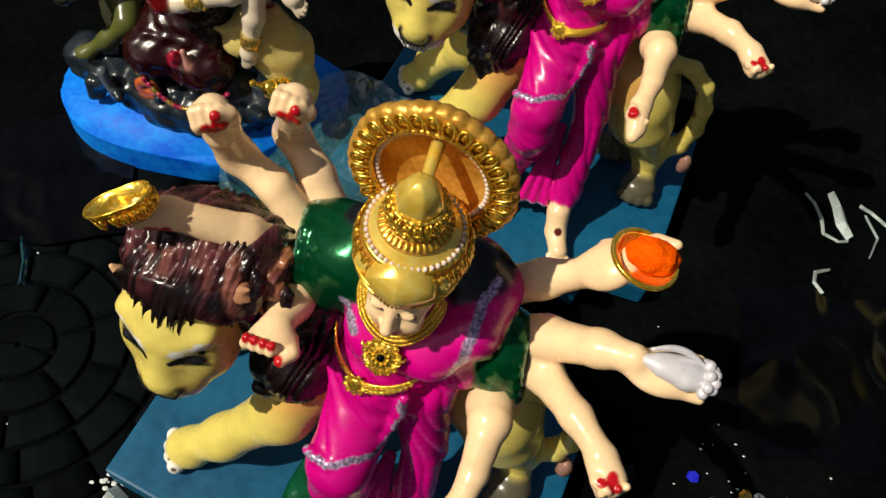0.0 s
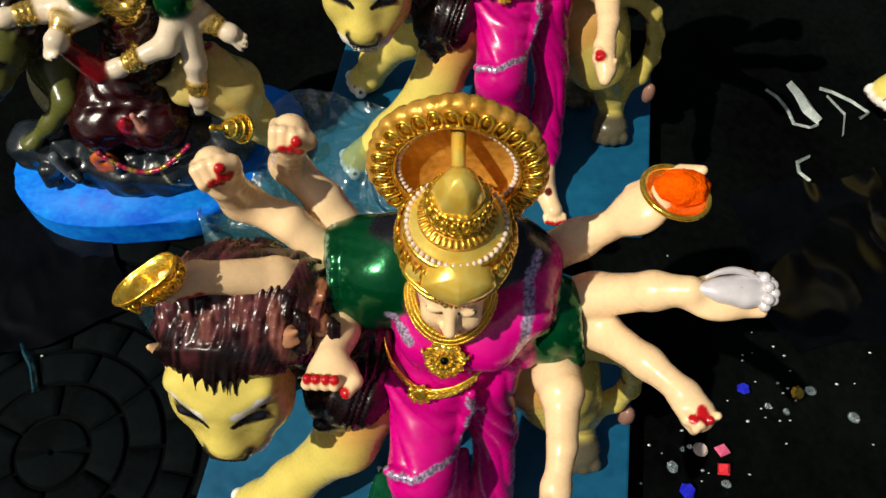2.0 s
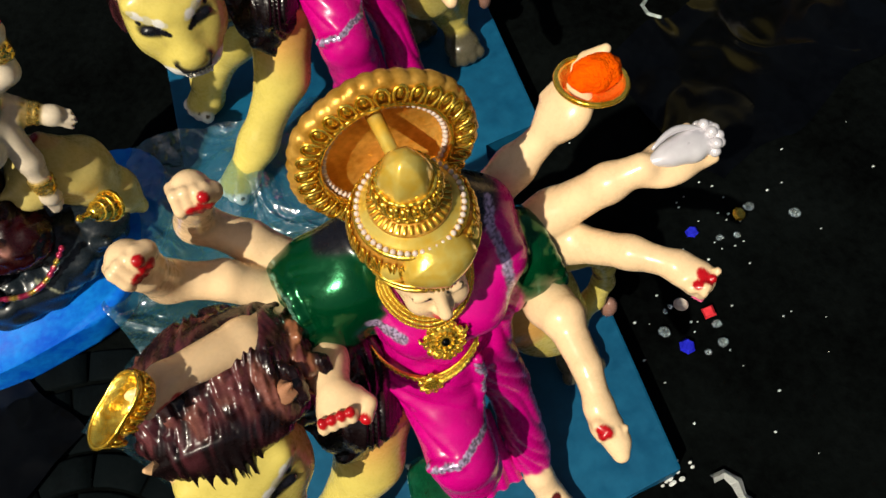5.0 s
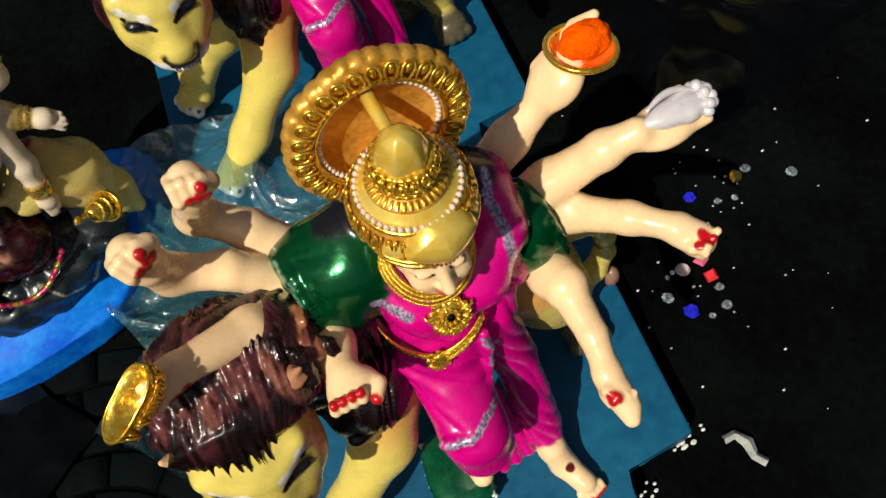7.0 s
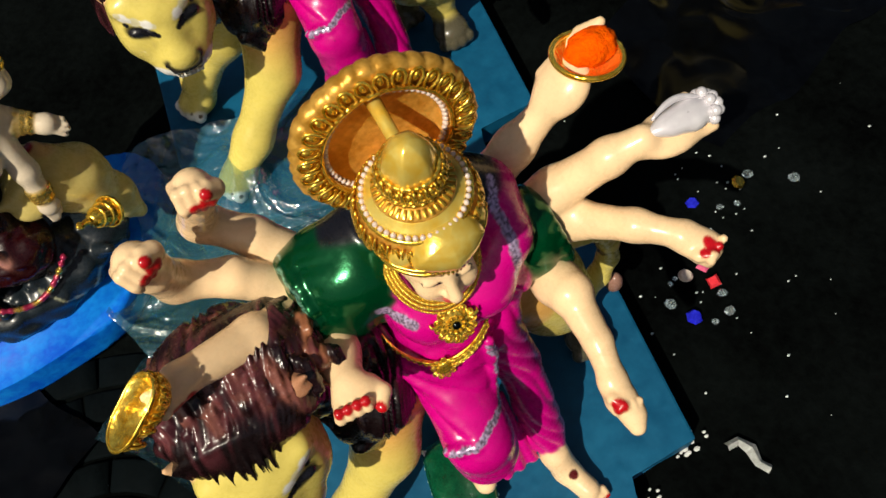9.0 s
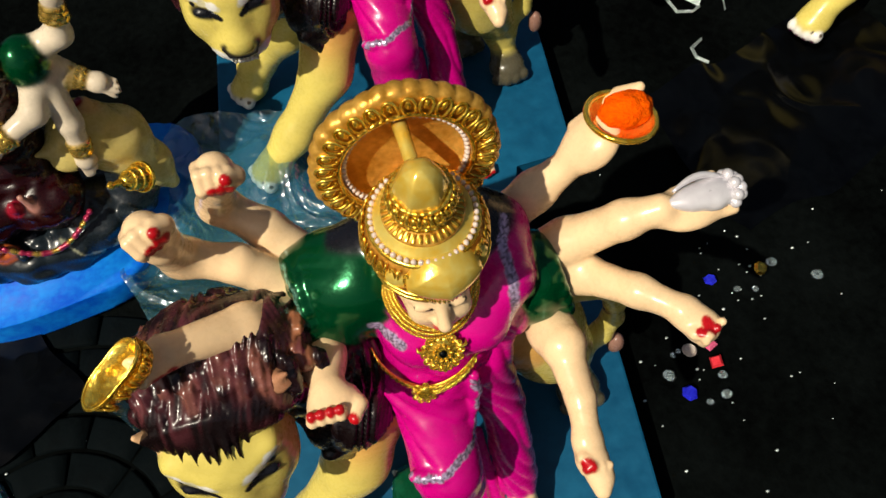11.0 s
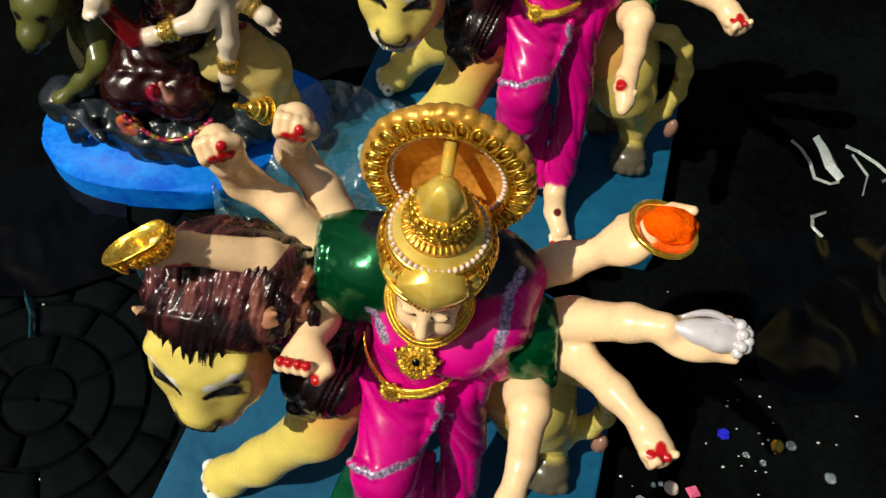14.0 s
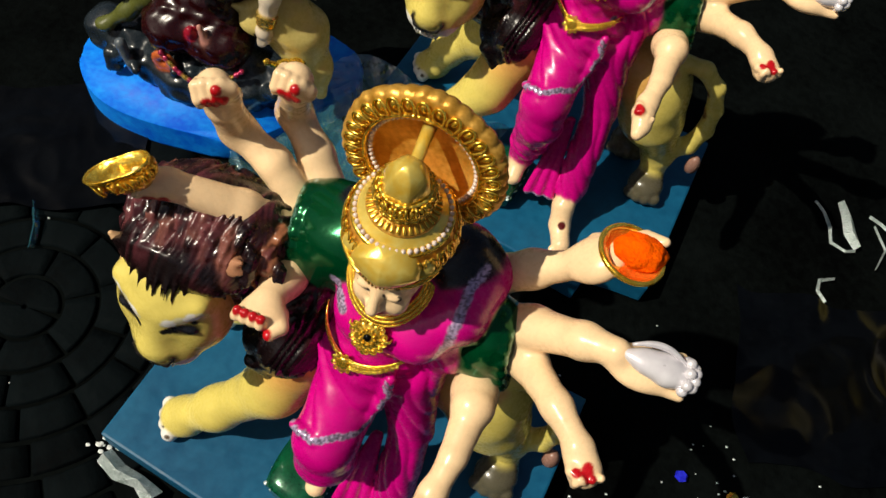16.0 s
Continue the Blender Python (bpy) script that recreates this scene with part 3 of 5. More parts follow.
def lion_cast():
    H = np.array((-0.228, 0.362, 0.412))
    f = unit((-0.13, -0.97, -0.20))
    r = unit(np.array((0.99, -0.13, 0.0)) - f * (np.array((0.99, -0.13, 0.0)) @ f))
    u = np.cross(f, r)
    P = lambda a, b_, c: H + r * a + f * b_ + u * c
    c = Clay(0.0025)
    ax = np.array((r, f, u))

    # Yellow coat, with the goddess's warm shade painted in as orange-tan higher up.
    def coat(p):
        t = np.clip((p[:, 2] - 0.235) / 0.07, 0, 1) * np.clip((p[:, 0] + 0.22) / 0.08, 0, 1)
        t = (0.85 * t * t * (3 - 2 * t))[:, None]
        return (1 - t) * np.array(LION, np.float32) + t * np.array((0.74, 0.36, 0.10, 0), np.float32)
    # body, haunch and legs
    c.chain([(-0.09, 0.42, 0.33), (0.0, 0.43, 0.31), (0.10, 0.42, 0.29)], [0.075, 0.066, 0.066], coat, 0.03)
    c.ball((0.135, 0.40, 0.24), (0.055, 0.06, 0.085), LION, k=0.03)
    c.chain([(0.155, 0.39, 0.20), (0.185, 0.40, 0.13), (0.19, 0.385, 0.08)], [0.045, 0.028, 0.021], LION, 0.02)
    c.chain([(0.11, 0.46, 0.22), (0.14, 0.48, 0.13), (0.145, 0.47, 0.08)], [0.045, 0.028, 0.021], LION, 0.02)
    c.chain([(-0.095, 0.385, 0.30), (-0.13, 0.345, 0.22), (-0.208, 0.322, 0.13), (-0.248, 0.316, 0.09)], [0.055, 0.036, 0.027, 0.026], coat, 0.025)
    c.chain([(-0.12, 0.46, 0.30), (-0.165, 0.475, 0.20), (-0.225, 0.50, 0.12), (-0.238, 0.50, 0.09)], [0.05, 0.034, 0.027, 0.026], LION, 0.025)
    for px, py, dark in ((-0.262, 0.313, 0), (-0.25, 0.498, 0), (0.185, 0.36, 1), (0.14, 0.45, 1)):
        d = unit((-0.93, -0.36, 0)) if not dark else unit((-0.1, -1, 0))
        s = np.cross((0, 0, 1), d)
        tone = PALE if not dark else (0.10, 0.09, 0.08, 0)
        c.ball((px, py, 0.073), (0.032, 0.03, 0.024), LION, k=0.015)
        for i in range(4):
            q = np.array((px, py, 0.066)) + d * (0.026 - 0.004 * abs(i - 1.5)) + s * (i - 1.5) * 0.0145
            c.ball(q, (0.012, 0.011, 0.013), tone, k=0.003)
            c.dab(q + d * 0.002 + s * 0.0072 + np.array((0, 0, 0.006)), (0.004, 0.0022, 0.008), (0.12, 0.09, 0.06, 0))
            c.dab(q + d * 0.013 + np.array((0, 0, -0.008)), (0.006, 0.006, 0.007), (0.09, 0.0, 0.05, 0))
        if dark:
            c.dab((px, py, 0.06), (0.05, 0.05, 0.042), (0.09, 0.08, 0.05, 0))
    # tail in a loop
    tail = [(0.15, 0.40, 0.335), (0.185, 0.395, 0.335), (0.215, 0.395, 0.305), (0.23, 0.395, 0.26), (0.235, 0.395, 0.21), (0.225, 0.395, 0.165), (0.20, 0.395, 0.14)]
    c.chain(tail, [0.014, 0.013, 0.013, 0.0135, 0.014, 0.015, 0.016], LION, 0.008)
    c.ball((0.247, 0.385, 0.13), (0.012, 0.012, 0.022), (0.30, 0.16, 0.12, 0), k=0.004)
    for q in tail[1:4]:
        c.dab(np.array(q) + (-0.012, 0, -0.008), 0.012, (0.25, 0.12, 0.03, 0))

    g = Clay(0.0017)
    # head
    g.ball(P(0, -0.005, 0.006), (0.062, 0.054, 0.066), LION, ax, 0.012)
    g.ball(P(0, 0.016, 0.036), (0.055, 0.024, 0.036), LION, ax, 0.02)
    g.limb(P(0, 0.032, 0.036), P(0, 0.064, -0.016), 0.014, 0.022, LION, 0.025)
    g.ball(P(0, 0.056, -0.030), (0.038, 0.024, 0.024), LION, ax, 0.016)
    for s in (-1, 1):
        g.ball(P(0.017 * s, 0.060, -0.038), (0.020, 0.018, 0.017), LION, ax, 0.008)
        g.dab(P(0.031 * s, 0.070, -0.042), (0.017, 0.03, 0.015), PALE)
        g.ball(P(0.034 * s, 0.026, -0.010), (0.028, 0.030, 0.038), LION, ax, 0.02)
        g.limb(P(0.014 * s, 0.040, 0.036), P(0.044 * s, 0.024, 0.050), 0.008, 0.007, LION, 0.014)
        g.ball(P(0.033 * s, 0.045, 0.024), (0.012, 0.006, 0.005), BLACK, ax, 0.003)
        for i in range(7):
            t = i / 6
            g.dab(P((0.014 + 0.036 * t) * s, 0.060 - 0.012 * t, 0.022 + 0.016 * t), 0.0040 + 0.0028 * math.sin(3.1 * t), BLACK, True)
            g.dab(P((0.016 + 0.040 * t) * s, 0.058 - 0.014 * t, 0.036 + 0.017 * t), 0.0046 + 0.0026 * (i % 2), (0.74, 0.68, 0.42, 0) if i % 3 == 0 else PALE, True)
        e = np.array((-0.166, 0.347, 0.502)) if s > 0 else np.array((-0.289, 0.363, 0.470))
        tan = (0.86, 0.52, 0.27, 0)
        if s > 0:
            e = e - f * 0.010 - u * 0.002
            tan = (0.42, 0.20, 0.11, 0)
            g.ball(e + r * 0.006, (0.013, 0.012, 0.008), tan, ax, 0.006)
            g.limb(e + r * 0.002, e + r * 0.016 + u * 0.020, 0.008, 0.002, tan, 0.006)
            for k in range(6):
                g.dab(e + f * 0.010 + r * (0.005 * k - 0.012) + u * 0.004 * math.sin(k * 1.3), (0.004, 0.008, 0.0026), BLACK, True)
        else:
            g.limb(e + r * 0.010 - u * 0.006, e - r * 0.004 + u * 0.016, 0.013, 0.003, tan, 0.006)
            g.dab(e + f * 0.012 + u * 0.002, (0.004, 0.006, 0.007), (0.20, 0.07, 0.03, 0))
        g.limb(P(0.003 * s, 0.0855, -0.030), P(0.017 * s, 0.0835, -0.027), 0.0032, 0.0030, BLACK, 0.002)
        g.limb(P(0.017 * s, 0.0835, -0.027), P(0.0235 * s, 0.078, -0.017), 0.0026, 0.0016, BLACK, 0.002)
        g.limb(P(0.0235 * s, 0.078, -0.017), P(0.019 * s, 0.077, -0.012), 0.0016, 0.0010, BLACK, 0.002)
        for i in range(3):
            g.limb(P((0.016 + 0.006 * i) * s, 0.0815 - 0.005 * i, -0.045), P((0.026 + 0.007 * i) * s, 0.0765 - 0.007 * i, -0.034), 0.0013, 0.0009, BLACK, 0.001)
        g.limb(P(0.004 * s, 0.058, 0.006), P(0.020 * s, 0.053, 0.003), 0.0012, 0.0009, (0.2, 0.1, 0.03, 0), 0.001)
    g.ball(P(0, 0.077, -0.020), (0.013, 0.006, 0.009), LION, ax, 0.006)
    g.dab(P(0, 0.086, -0.0335), (0.018, 0.02, 0.0060), BLACK, True)
    g.ball(P(0, 0.048, -0.058), (0.022, 0.022, 0.012), PALE, ax, 0.005)
    g.ball(P(0, 0.073, -0.053), (0.018, 0.007, 0.0055), (0.10, 0.008, 0.03, 0), ax, 0.002)
    for i in range(6):
        g.ball(P((i - 2.5) * 0.0058, 0.0790, -0.050), (0.0025, 0.0022, 0.0045), (0.85, 0.83, 0.75, 0), ax, 0.001)

    m = Clay(0.0019)
    rng = np.random.RandomState(4)
    r32, u32, f32 = r.astype(np.float32), u.astype(np.float32), f.astype(np.float32)

    def lock(p):
        a, b_, c_ = (p - H) @ r32, (p - H) @ u32, (p - H) @ f32
        w = a * 360 + 4.2 * np.sin(c_ * 42 + a * 37) + 3.4 * np.sin(b_ * 55 - a * 61) + 2.2 * np.sin(a * 190 + c_ * 65)
        return np.abs(np.sin(w * 0.5)), a, b_, c_

    def strands(p):
        s_, a, b_, c_ = lock(p)
        return -0.0060 * s_ * (0.55 + 0.45 * np.sin(a * 57 + c_ * 64 + b_ * 30)) + 0.0022 * np.sin(b_ * 95 + a * 60 + c_ * 70) - 0.0012 * np.abs(np.sin(a * 640 + 7 * np.sin(c_ * 40) + 4 * np.sin(b_ * 50)))

    # Dark mane colour with a mauve sheen painted on the ridges, grooves left black.
    def sheen_paint(p):
        s_, a, b_, c_ = lock(p)
        t = (s_ ** 4 * np.clip(0.45 + 0.55 * np.sin(a * 85 + c_ * 50) * np.sin(c_ * 38 + b_ * 40 + 1), 0, 1))[:, None]
        t = t * np.clip((0.02 - c_) / 0.03, 0, 1)[:, None]
        return (1 - t) * np.array(MANE, np.float32) + t * np.array((0.13, 0.030, 0.040, 0), np.float32)
    m.ball(P(0.008, -0.028, 0.062), (0.074, 0.046, 0.038), sheen_paint, ax, 0.012, strands)
    m.ball(P(0.024, -0.068, 0.048), (0.088, 0.05, 0.066), sheen_paint, ax, 0.015, strands)
    m.ball(P(0.072, -0.040, -0.004), (0.028, 0.04, 0.068), sheen_paint, ax, 0.015, strands)
    m.ball(P(-0.056, -0.045, -0.030), (0.022, 0.04, 0.055), sheen_paint, ax, 0.015, strands)
    m.ball(P(0.086, -0.040, -0.070), (0.042, 0.036, 0.05), sheen_paint, ax, 0.015, strands)
    m.ball(P(0.0, -0.05, -0.085), (0.06, 0.04, 0.04), sheen_paint, ax, 0.015, strands)
    m.ball((-0.118, 0.358, 0.335), (0.042, 0.034, 0.05), sheen_paint, None, 0.012, strands)
    m.ball((-0.105, 0.395, 0.40), (0.045, 0.045, 0.06), sheen_paint, None, 0.012, strands)
    for i in range(14):
        q = np.array((-0.15 + 0.006 * i, 0.335 + 0.001 * i, 0.315))
        m.limb(q, q + (rng.uniform(0.0, 0.02), -0.004, -0.034 - rng.uniform(0, 0.012)), 0.0095, 0.0014, sheen_paint, 0.004)
    tones = [np.array(q, np.float32) for q in ((0.008, 0.003, 0.004, 0), (0.045, 0.010, 0.014, 0), (0.15, 0.042, 0.046, 0), (0.010, 0.004, 0.006, 0), (0.22, 0.078, 0.060, 0))]

    def tint(i, side):
        tone = np.array((0.34, 0.13, 0.06, 0), np.float32) if side > 0.085 and i % 2 else tones[i % 5]
        def f_(p):
            c_ = (p - H) @ f32
            t = np.clip((c_ + 0.012) / 0.03, 0, 1)[:, None]
            return (1 - t) * tone + t * np.array(MANE, np.float32)
        return f_
    def comb(p):
        a, b_, c_ = (p - H) @ r32, (p - H) @ u32, (p - H) @ f32
        return 0.0019 * np.abs(np.sin(a * 430 + 2.4 * np.sin(c_ * 45 + a * 30) + 1.6 * np.sin(b_ * 50))) ** 0.7
    for i in range(96):
        s0 = rng.uniform(-0.064, 0.104)
        w = math.sqrt(max(0.05, 1 - ((s0 - 0.018) / 0.098) ** 2))
        a0 = rng.uniform(-1.2, 0.35)
        a1 = a0 + rng.uniform(0.5, 1.0)
        bend = rng.uniform(-0.014, 0.014)
        pts = []
        for j in range(4):
            t = j / 3
            th = a0 + (a1 - a0) * t
            pts.append(P(s0 * (1 + 0.06 * math.sin(th)) + bend * math.sin(math.pi * t), -0.055 + 0.068 * w * math.sin(th), 0.037 + 0.0755 * w * math.cos(th)))
        g0 = rng.uniform(0.0050, 0.0085)
        m.chain(pts, [g0 * 0.5, g0, g0 * 0.9, 0.0012], tint(i, s0), 0.0018, relief=comb)
    for i in range(62):
        s = -0.058 + 0.116 * i / 61
        lift = 8.0 * s * s
        tip = P(s + rng.uniform(-0.002, 0.002), 0.035 - 9 * s * s + rng.uniform(-0.004, 0.003), 0.068 - lift - rng.uniform(0, 0.012) - 0.010 * (i % 5 == 0))
        m.limb(P(s * 1.02, -0.002, 0.094 - lift), tip, 0.0046, 0.0008, sheen_paint, 0.0022)
    for i in range(18):
        t = i / 17
        q = P(0.066 + 0.036 * math.sin(t * 2.6), -0.012 - 0.02 * t, 0.042 - 0.14 * t)
        m.limb(q, q + f * 0.008 - u * 0.026 + r * rng.uniform(-0.012, 0.018), 0.0095, 0.0016, sheen_paint, 0.004)
    for i in range(9):
        q = P(0.035 + 0.008 * i, -0.03, -0.115 + 0.002 * i)
        m.limb(q, q + r * 0.016 - u * 0.020, 0.009, 0.0015, sheen_paint, 0.004)
    return cast("lion_statue", (c, g, m), "yellow painted lion statue with dark brown mane on a teal board", "lion statue", "lion statues")


lion = lion_cast()


# ---- crown, halo and jewels ----
def torus(R, r, turns=56, sides=10, wave=None):
    bm = bmesh.new()
    rings = []
    for i in range(turns):
        a = 2 * math.pi * i / turns
        s = wave(a) if wave else 1
        rings.append([bm.verts.new(((R + r * s * math.cos(2 * math.pi * j / sides)) * math.cos(a), (R + r * s * math.cos(2 * math.pi * j / sides)) * math.sin(a), r * s * math.sin(2 * math.pi * j / sides))) for j in range(sides)])
    for i in range(turns):
        p, q = rings[i], rings[(i + 1) % turns]
        for j in range(sides):
            bm.faces.new((p[j], q[j], q[(j + 1) % sides], p[(j + 1) % sides]))
    return bm


def bead_mesh(r, sx=1, sy=1, sz=1):
    bm = bmesh.new()
    bmesh.ops.create_icosphere(bm, subdivisions=2, radius=r)
    bmesh.ops.scale(bm, vec=(sx, sy, sz), verts=bm.verts)
    return bm


def shared(ob, m, parent, name):
    o = new(name, ob.data)
    o.matrix_basis = m
    o.parent = parent
    return o


def tube(bm, points, radii, sides=7):
    """A tapering bent rod through points."""
    rings = []
    pts = [Vector(p) for p in points]
    for i, p in enumerate(pts):
        d = (pts[min(i + 1, len(pts) - 1)] - pts[max(i - 1, 0)]).normalized()
        n = d.cross(Vector((0.21, 0.13, 0.97))).normalized()
        b = d.cross(n)
        rings.append([bm.verts.new(p + (n * math.cos(2 * math.pi * j / sides) + b * math.sin(2 * math.pi * j / sides)) * radii[i]) for j in range(sides)])
    for p, q in zip(rings, rings[1:]):
        for j in range(sides):
            bm.faces.new((p[j], q[j], q[(j + 1) % sides], p[(j + 1) % sides]))
    bm.faces.new(rings[0])
    bm.faces.new(rings[-1][::-1])
    return bm


def loop_leaf(k=1.0):
    """A cast leaf: a swollen tongue inside a raised looped border."""
    bm = bmesh.new()
    pts = [(-0.0085, -0.0046), (-0.003, -0.0052), (0.003, -0.0056), (0.0072, -0.0036), (0.0086, 0.0), (0.0072, 0.0036), (0.003, 0.0056), (-0.003, 0.0044), (-0.0072, 0.0020), (-0.0062, -0.0008)]
    tube(bm, [(x * k, y, 0.0022 + 0.0016 * math.cos(x * 150)) for x, y in pts], [0.0010, 0.0014, 0.0015, 0.0016, 0.0017, 0.0016, 0.0015, 0.0014, 0.0013, 0.0011])
    bmesh.ops.create_icosphere(bm, subdivisions=2, radius=1, matrix=Matrix.Translation((0.0012, 0, 0.0012)) @ Matrix.Rotation(-0.25, 4, "Y") @ Matrix.Diagonal((0.0060 * k, 0.0034, 0.0034, 1)))
    return bm


def crown():
    root = empty("crown", pose(-0.006, 0.373, 0.626, 4, 0, -4) @ Matrix.Scale(0.9, 4), "gilded tiered crown with white beads and a round scalloped halo", "crown", "crowns")

    def around(name, count, r, z, bm, mat, tilt=0.0, first=0.0, span=2 * math.pi):
        one = None
        for i in range(count):
            a = first + span * i / count
            m = pose(r * math.cos(a), r * math.sin(a), z, 0, 0, math.degrees(a)) @ pose(0, 0, 0, 0, tilt, 0)
            if one is None:
                one = part(name, bm, mat, root, at=m)
            else:
                shared(one, m, root, name)
        return one

    # brow band: three mouldings, the middle one worked
    part("brow_band", lathe([(0.036, -0.014), (0.0455, -0.0145), (0.0475, -0.012), (0.0465, -0.0095), (0.0452, -0.008), (0.0462, -0.001), (0.0485, 0.001), (0.0480, 0.004), (0.036, 0.005)], 96), GOLD, root)
    bm = bmesh.new()
    tube(bm, [(0, -0.0036, -0.0022), (0.0012, -0.0014, 0.0022), (0.0014, 0.0010, 0.0016), (0.0008, 0.0026, -0.0020), (0, 0.0038, -0.0006)], [0.0008, 0.0013, 0.0014, 0.0012, 0.0008], 6)
    around("band_scroll", 40, 0.0462, -0.0045, bm, GOLD)
    # two rows of upright leaves
    part("leaf_tier", lathe([(0.043, 0.002), (0.047, 0.006), (0.0505, 0.014), (0.0505, 0.026), (0.0475, 0.034), (0.043, 0.038)], 96), OLD_GOLD, root)
    around("tall_leaf", 26, 0.0502, 0.0225, loop_leaf(1.35), GOLD, 80.0)
    around("low_leaf", 26, 0.0490, 0.0090, loop_leaf(0.85), GOLD, 108.0, math.pi / 26)
    part("bead_seat", lathe([(0.0465, 0.035), (0.0482, 0.0375), (0.0476, 0.0405), (0.0455, 0.041), (0.040, 0.041)], 64), GOLD, root)
    part("shoulder_tier", lathe([(0.0415, 0.038), (0.0420, 0.043), (0.0405, 0.0445), (0.0350, 0.0480), (0.0335, 0.0505), (0.022, 0.053)], 64), PLAIN_GOLD, root)
    # flange of square teeth
    part("tooth_seat", lathe([(0.0335, 0.049), (0.0345, 0.0515), (0.0338, 0.0540), (0.0250, 0.0575), (0.020, 0.058)], 64), OLD_GOLD, root)
    bm = bmesh.new()
    bmesh.ops.create_cube(bm, size=1, matrix=Matrix.Diagonal((0.0078, 0.0030, 0.0030, 1)))
    bmesh.ops.bevel(bm, geom=bm.edges[:], offset=0.0007, segments=2, profile=0.6, affect="EDGES")
    around("tooth", 36, 0.0302, 0.0562, bm, GOLD, 22.0)
    # knop below the spire
    part("lower_ring", torus(0.0235, 0.0032, 96, 8), GOLD, root, at=pose(0, 0, 0.0610))
    bm = bmesh.new()
    bmesh.ops.create_icosphere(bm, subdivisions=2, radius=1, matrix=Matrix.Diagonal((0.0030, 0.0030, 0.0024, 1)))
    around("ring_boss", 22, 0.0252, 0.0628, bm, GOLD)
    part("neck", lathe([(0.020, 0.060), (0.0225, 0.0645), (0.0222, 0.068), (0.0242, 0.0700), (0.0245, 0.0720), (0.0228, 0.0740), (0.0225, 0.082), (0.018, 0.084)], 72), GOLD, root)
    around("knop_leaf", 18, 0.0238, 0.0780, loop_leaf(0.75), GOLD, 75.0)
    part("upper_ring", torus(0.0225, 0.0022, 96, 8, lambda a: 1 + 0.2 * math.sin(24 * a)), GOLD, root, at=pose(0, 0, 0.0845))
    part("spire", lathe([(0.0205, 0.082), (0.0226, 0.0855), (0.0222, 0.090), (0.0196, 0.1000), (0.0150, 0.1085), (0.0090, 0.1145), (0.004, 0.1168), (0.001, 0.1172)], 60,
         lambda t, i: 1 - 0.085 * abs(math.sin(3 * t + 0.4)) ** 0.9 + 0.01 * math.sin(2 * t + i)), PLAIN_GOLD, root)
    bm = bmesh.new()
    tube(bm, [(0, 0.010, 0.084), (0, 0.026, 0.087), (0, 0.044, 0.090), (0, 0.062, 0.092)], [0.0065, 0.0060, 0.0062, 0.0070], 14)
    part("stay", bm, PLAIN_GOLD, root)
    bead = None
    for i in range(46):
        a = 2 * math.pi * i / 46
        m = pose(0.0436 * math.cos(a), 0.0436 * math.sin(a), 0.0420, 0, 0, math.degrees(a) + 3 * math.sin(9 * a))
        if bead is None:
            bead = part("bead", bead_mesh(0.0026, 1.0, 0.95, 1.2), PEARL, root, at=m)
        else:
            shared(bead, m, root, "bead")
    # brow ornament: a fan of five smooth facets over a fringed lip
    bm = bmesh.new()
    bmesh.ops.create_uvsphere(bm, u_segments=80, v_segments=28, radius=1)
    for v in bm.verts:
        x, y, z = v.co
        a = math.atan2(x, -y)
        k = 1 - 0.10 * abs(math.sin(a * 2.5)) ** 0.8
        v.co = Vector((x * 0.0345 * k, y * 0.0265 * k, max(z, -0.35) * 0.0225))
    boss = pose(0.002, -0.044, 0.022, 26)
    part("brow_boss", bm, PLAIN_GOLD, root, at=boss)
    for s in (-1, 1):
        part("side_boss", bead_mesh(0.0125, 1, 0.7, 1), PLAIN_GOLD, root, at=pose(0.034 * s, -0.036, 0.017, -20, 0, 40 * s))
    bm = bmesh.new()
    tube(bm, [(0, -0.0046, 0.0048), (0, -0.0056, 0.0), (0, -0.0050, -0.0052)], [0.0010, 0.0017, 0.0012], 6)
    one = None
    for i in range(25):
        a = -math.pi / 2 + (i - 12) * 0.072
        m = pose(0.0455 * math.cos(a), 0.0455 * math.sin(a) - 0.0150 * math.sin(-a) ** 6, 0.0080, 0, 0, math.degrees(a) + 90)
        if one is None:
            one = part("fringe", bm, GOLD, root, at=m)
        else:
            shared(one, m, root, "fringe")
    for z, y in ((0.0155, 0.0620), (0.0010, 0.0600), (-0.0060, 0.0580)):
        bm = bmesh.new()
        tube(bm, [((y - 0.008) * math.sin(t * 0.16), -0.002 - (y - 0.002) * math.cos(t * 0.16), z - 0.0003 * abs(t)) for t in range(-7, 8)], [0.0019] * 15, 8)
        part("brow_moulding", bm, GOLD, root)
    # halo, a shallow dish standing behind the crown
    hm = pose(0.001, 0.056, 0.049, 80, 0, -4) @ Matrix.Scale(1.02, 4)

    def flute(t, i):
        return 1 + (0.030 * abs(math.sin(17 * t + 0.5 * math.sin(4 * t))) ** 0.7 - 0.012 * math.sin(7 * t) if 1 <= i <= 6 else 0)
    part("halo", lathe([(0.012, -0.012), (0.050, -0.010), (0.066, -0.009), (0.075, -0.004), (0.0785, 0.003), (0.0775, 0.009), (0.0735, 0.013), (0.066, 0.0125), (0.056, 0.010), (0.0525, 0.006), (0.050, -0.003), (0.012, -0.005)], 240, flute),
         OLD_GOLD, root, "gold-washed round halo with a fluted rim", at=hm)
    leaf = None
    for i in range(30):
        a = 2 * math.pi * i / 30
        m = hm @ pose(0.0660 * math.cos(a), 0.0660 * math.sin(a), 0.0118, 0, 0, math.degrees(a) + 9 * math.sin(5 * a)) @ pose(0, 0, 0, 0, 4 + 5 * math.sin(3 * a), 0)
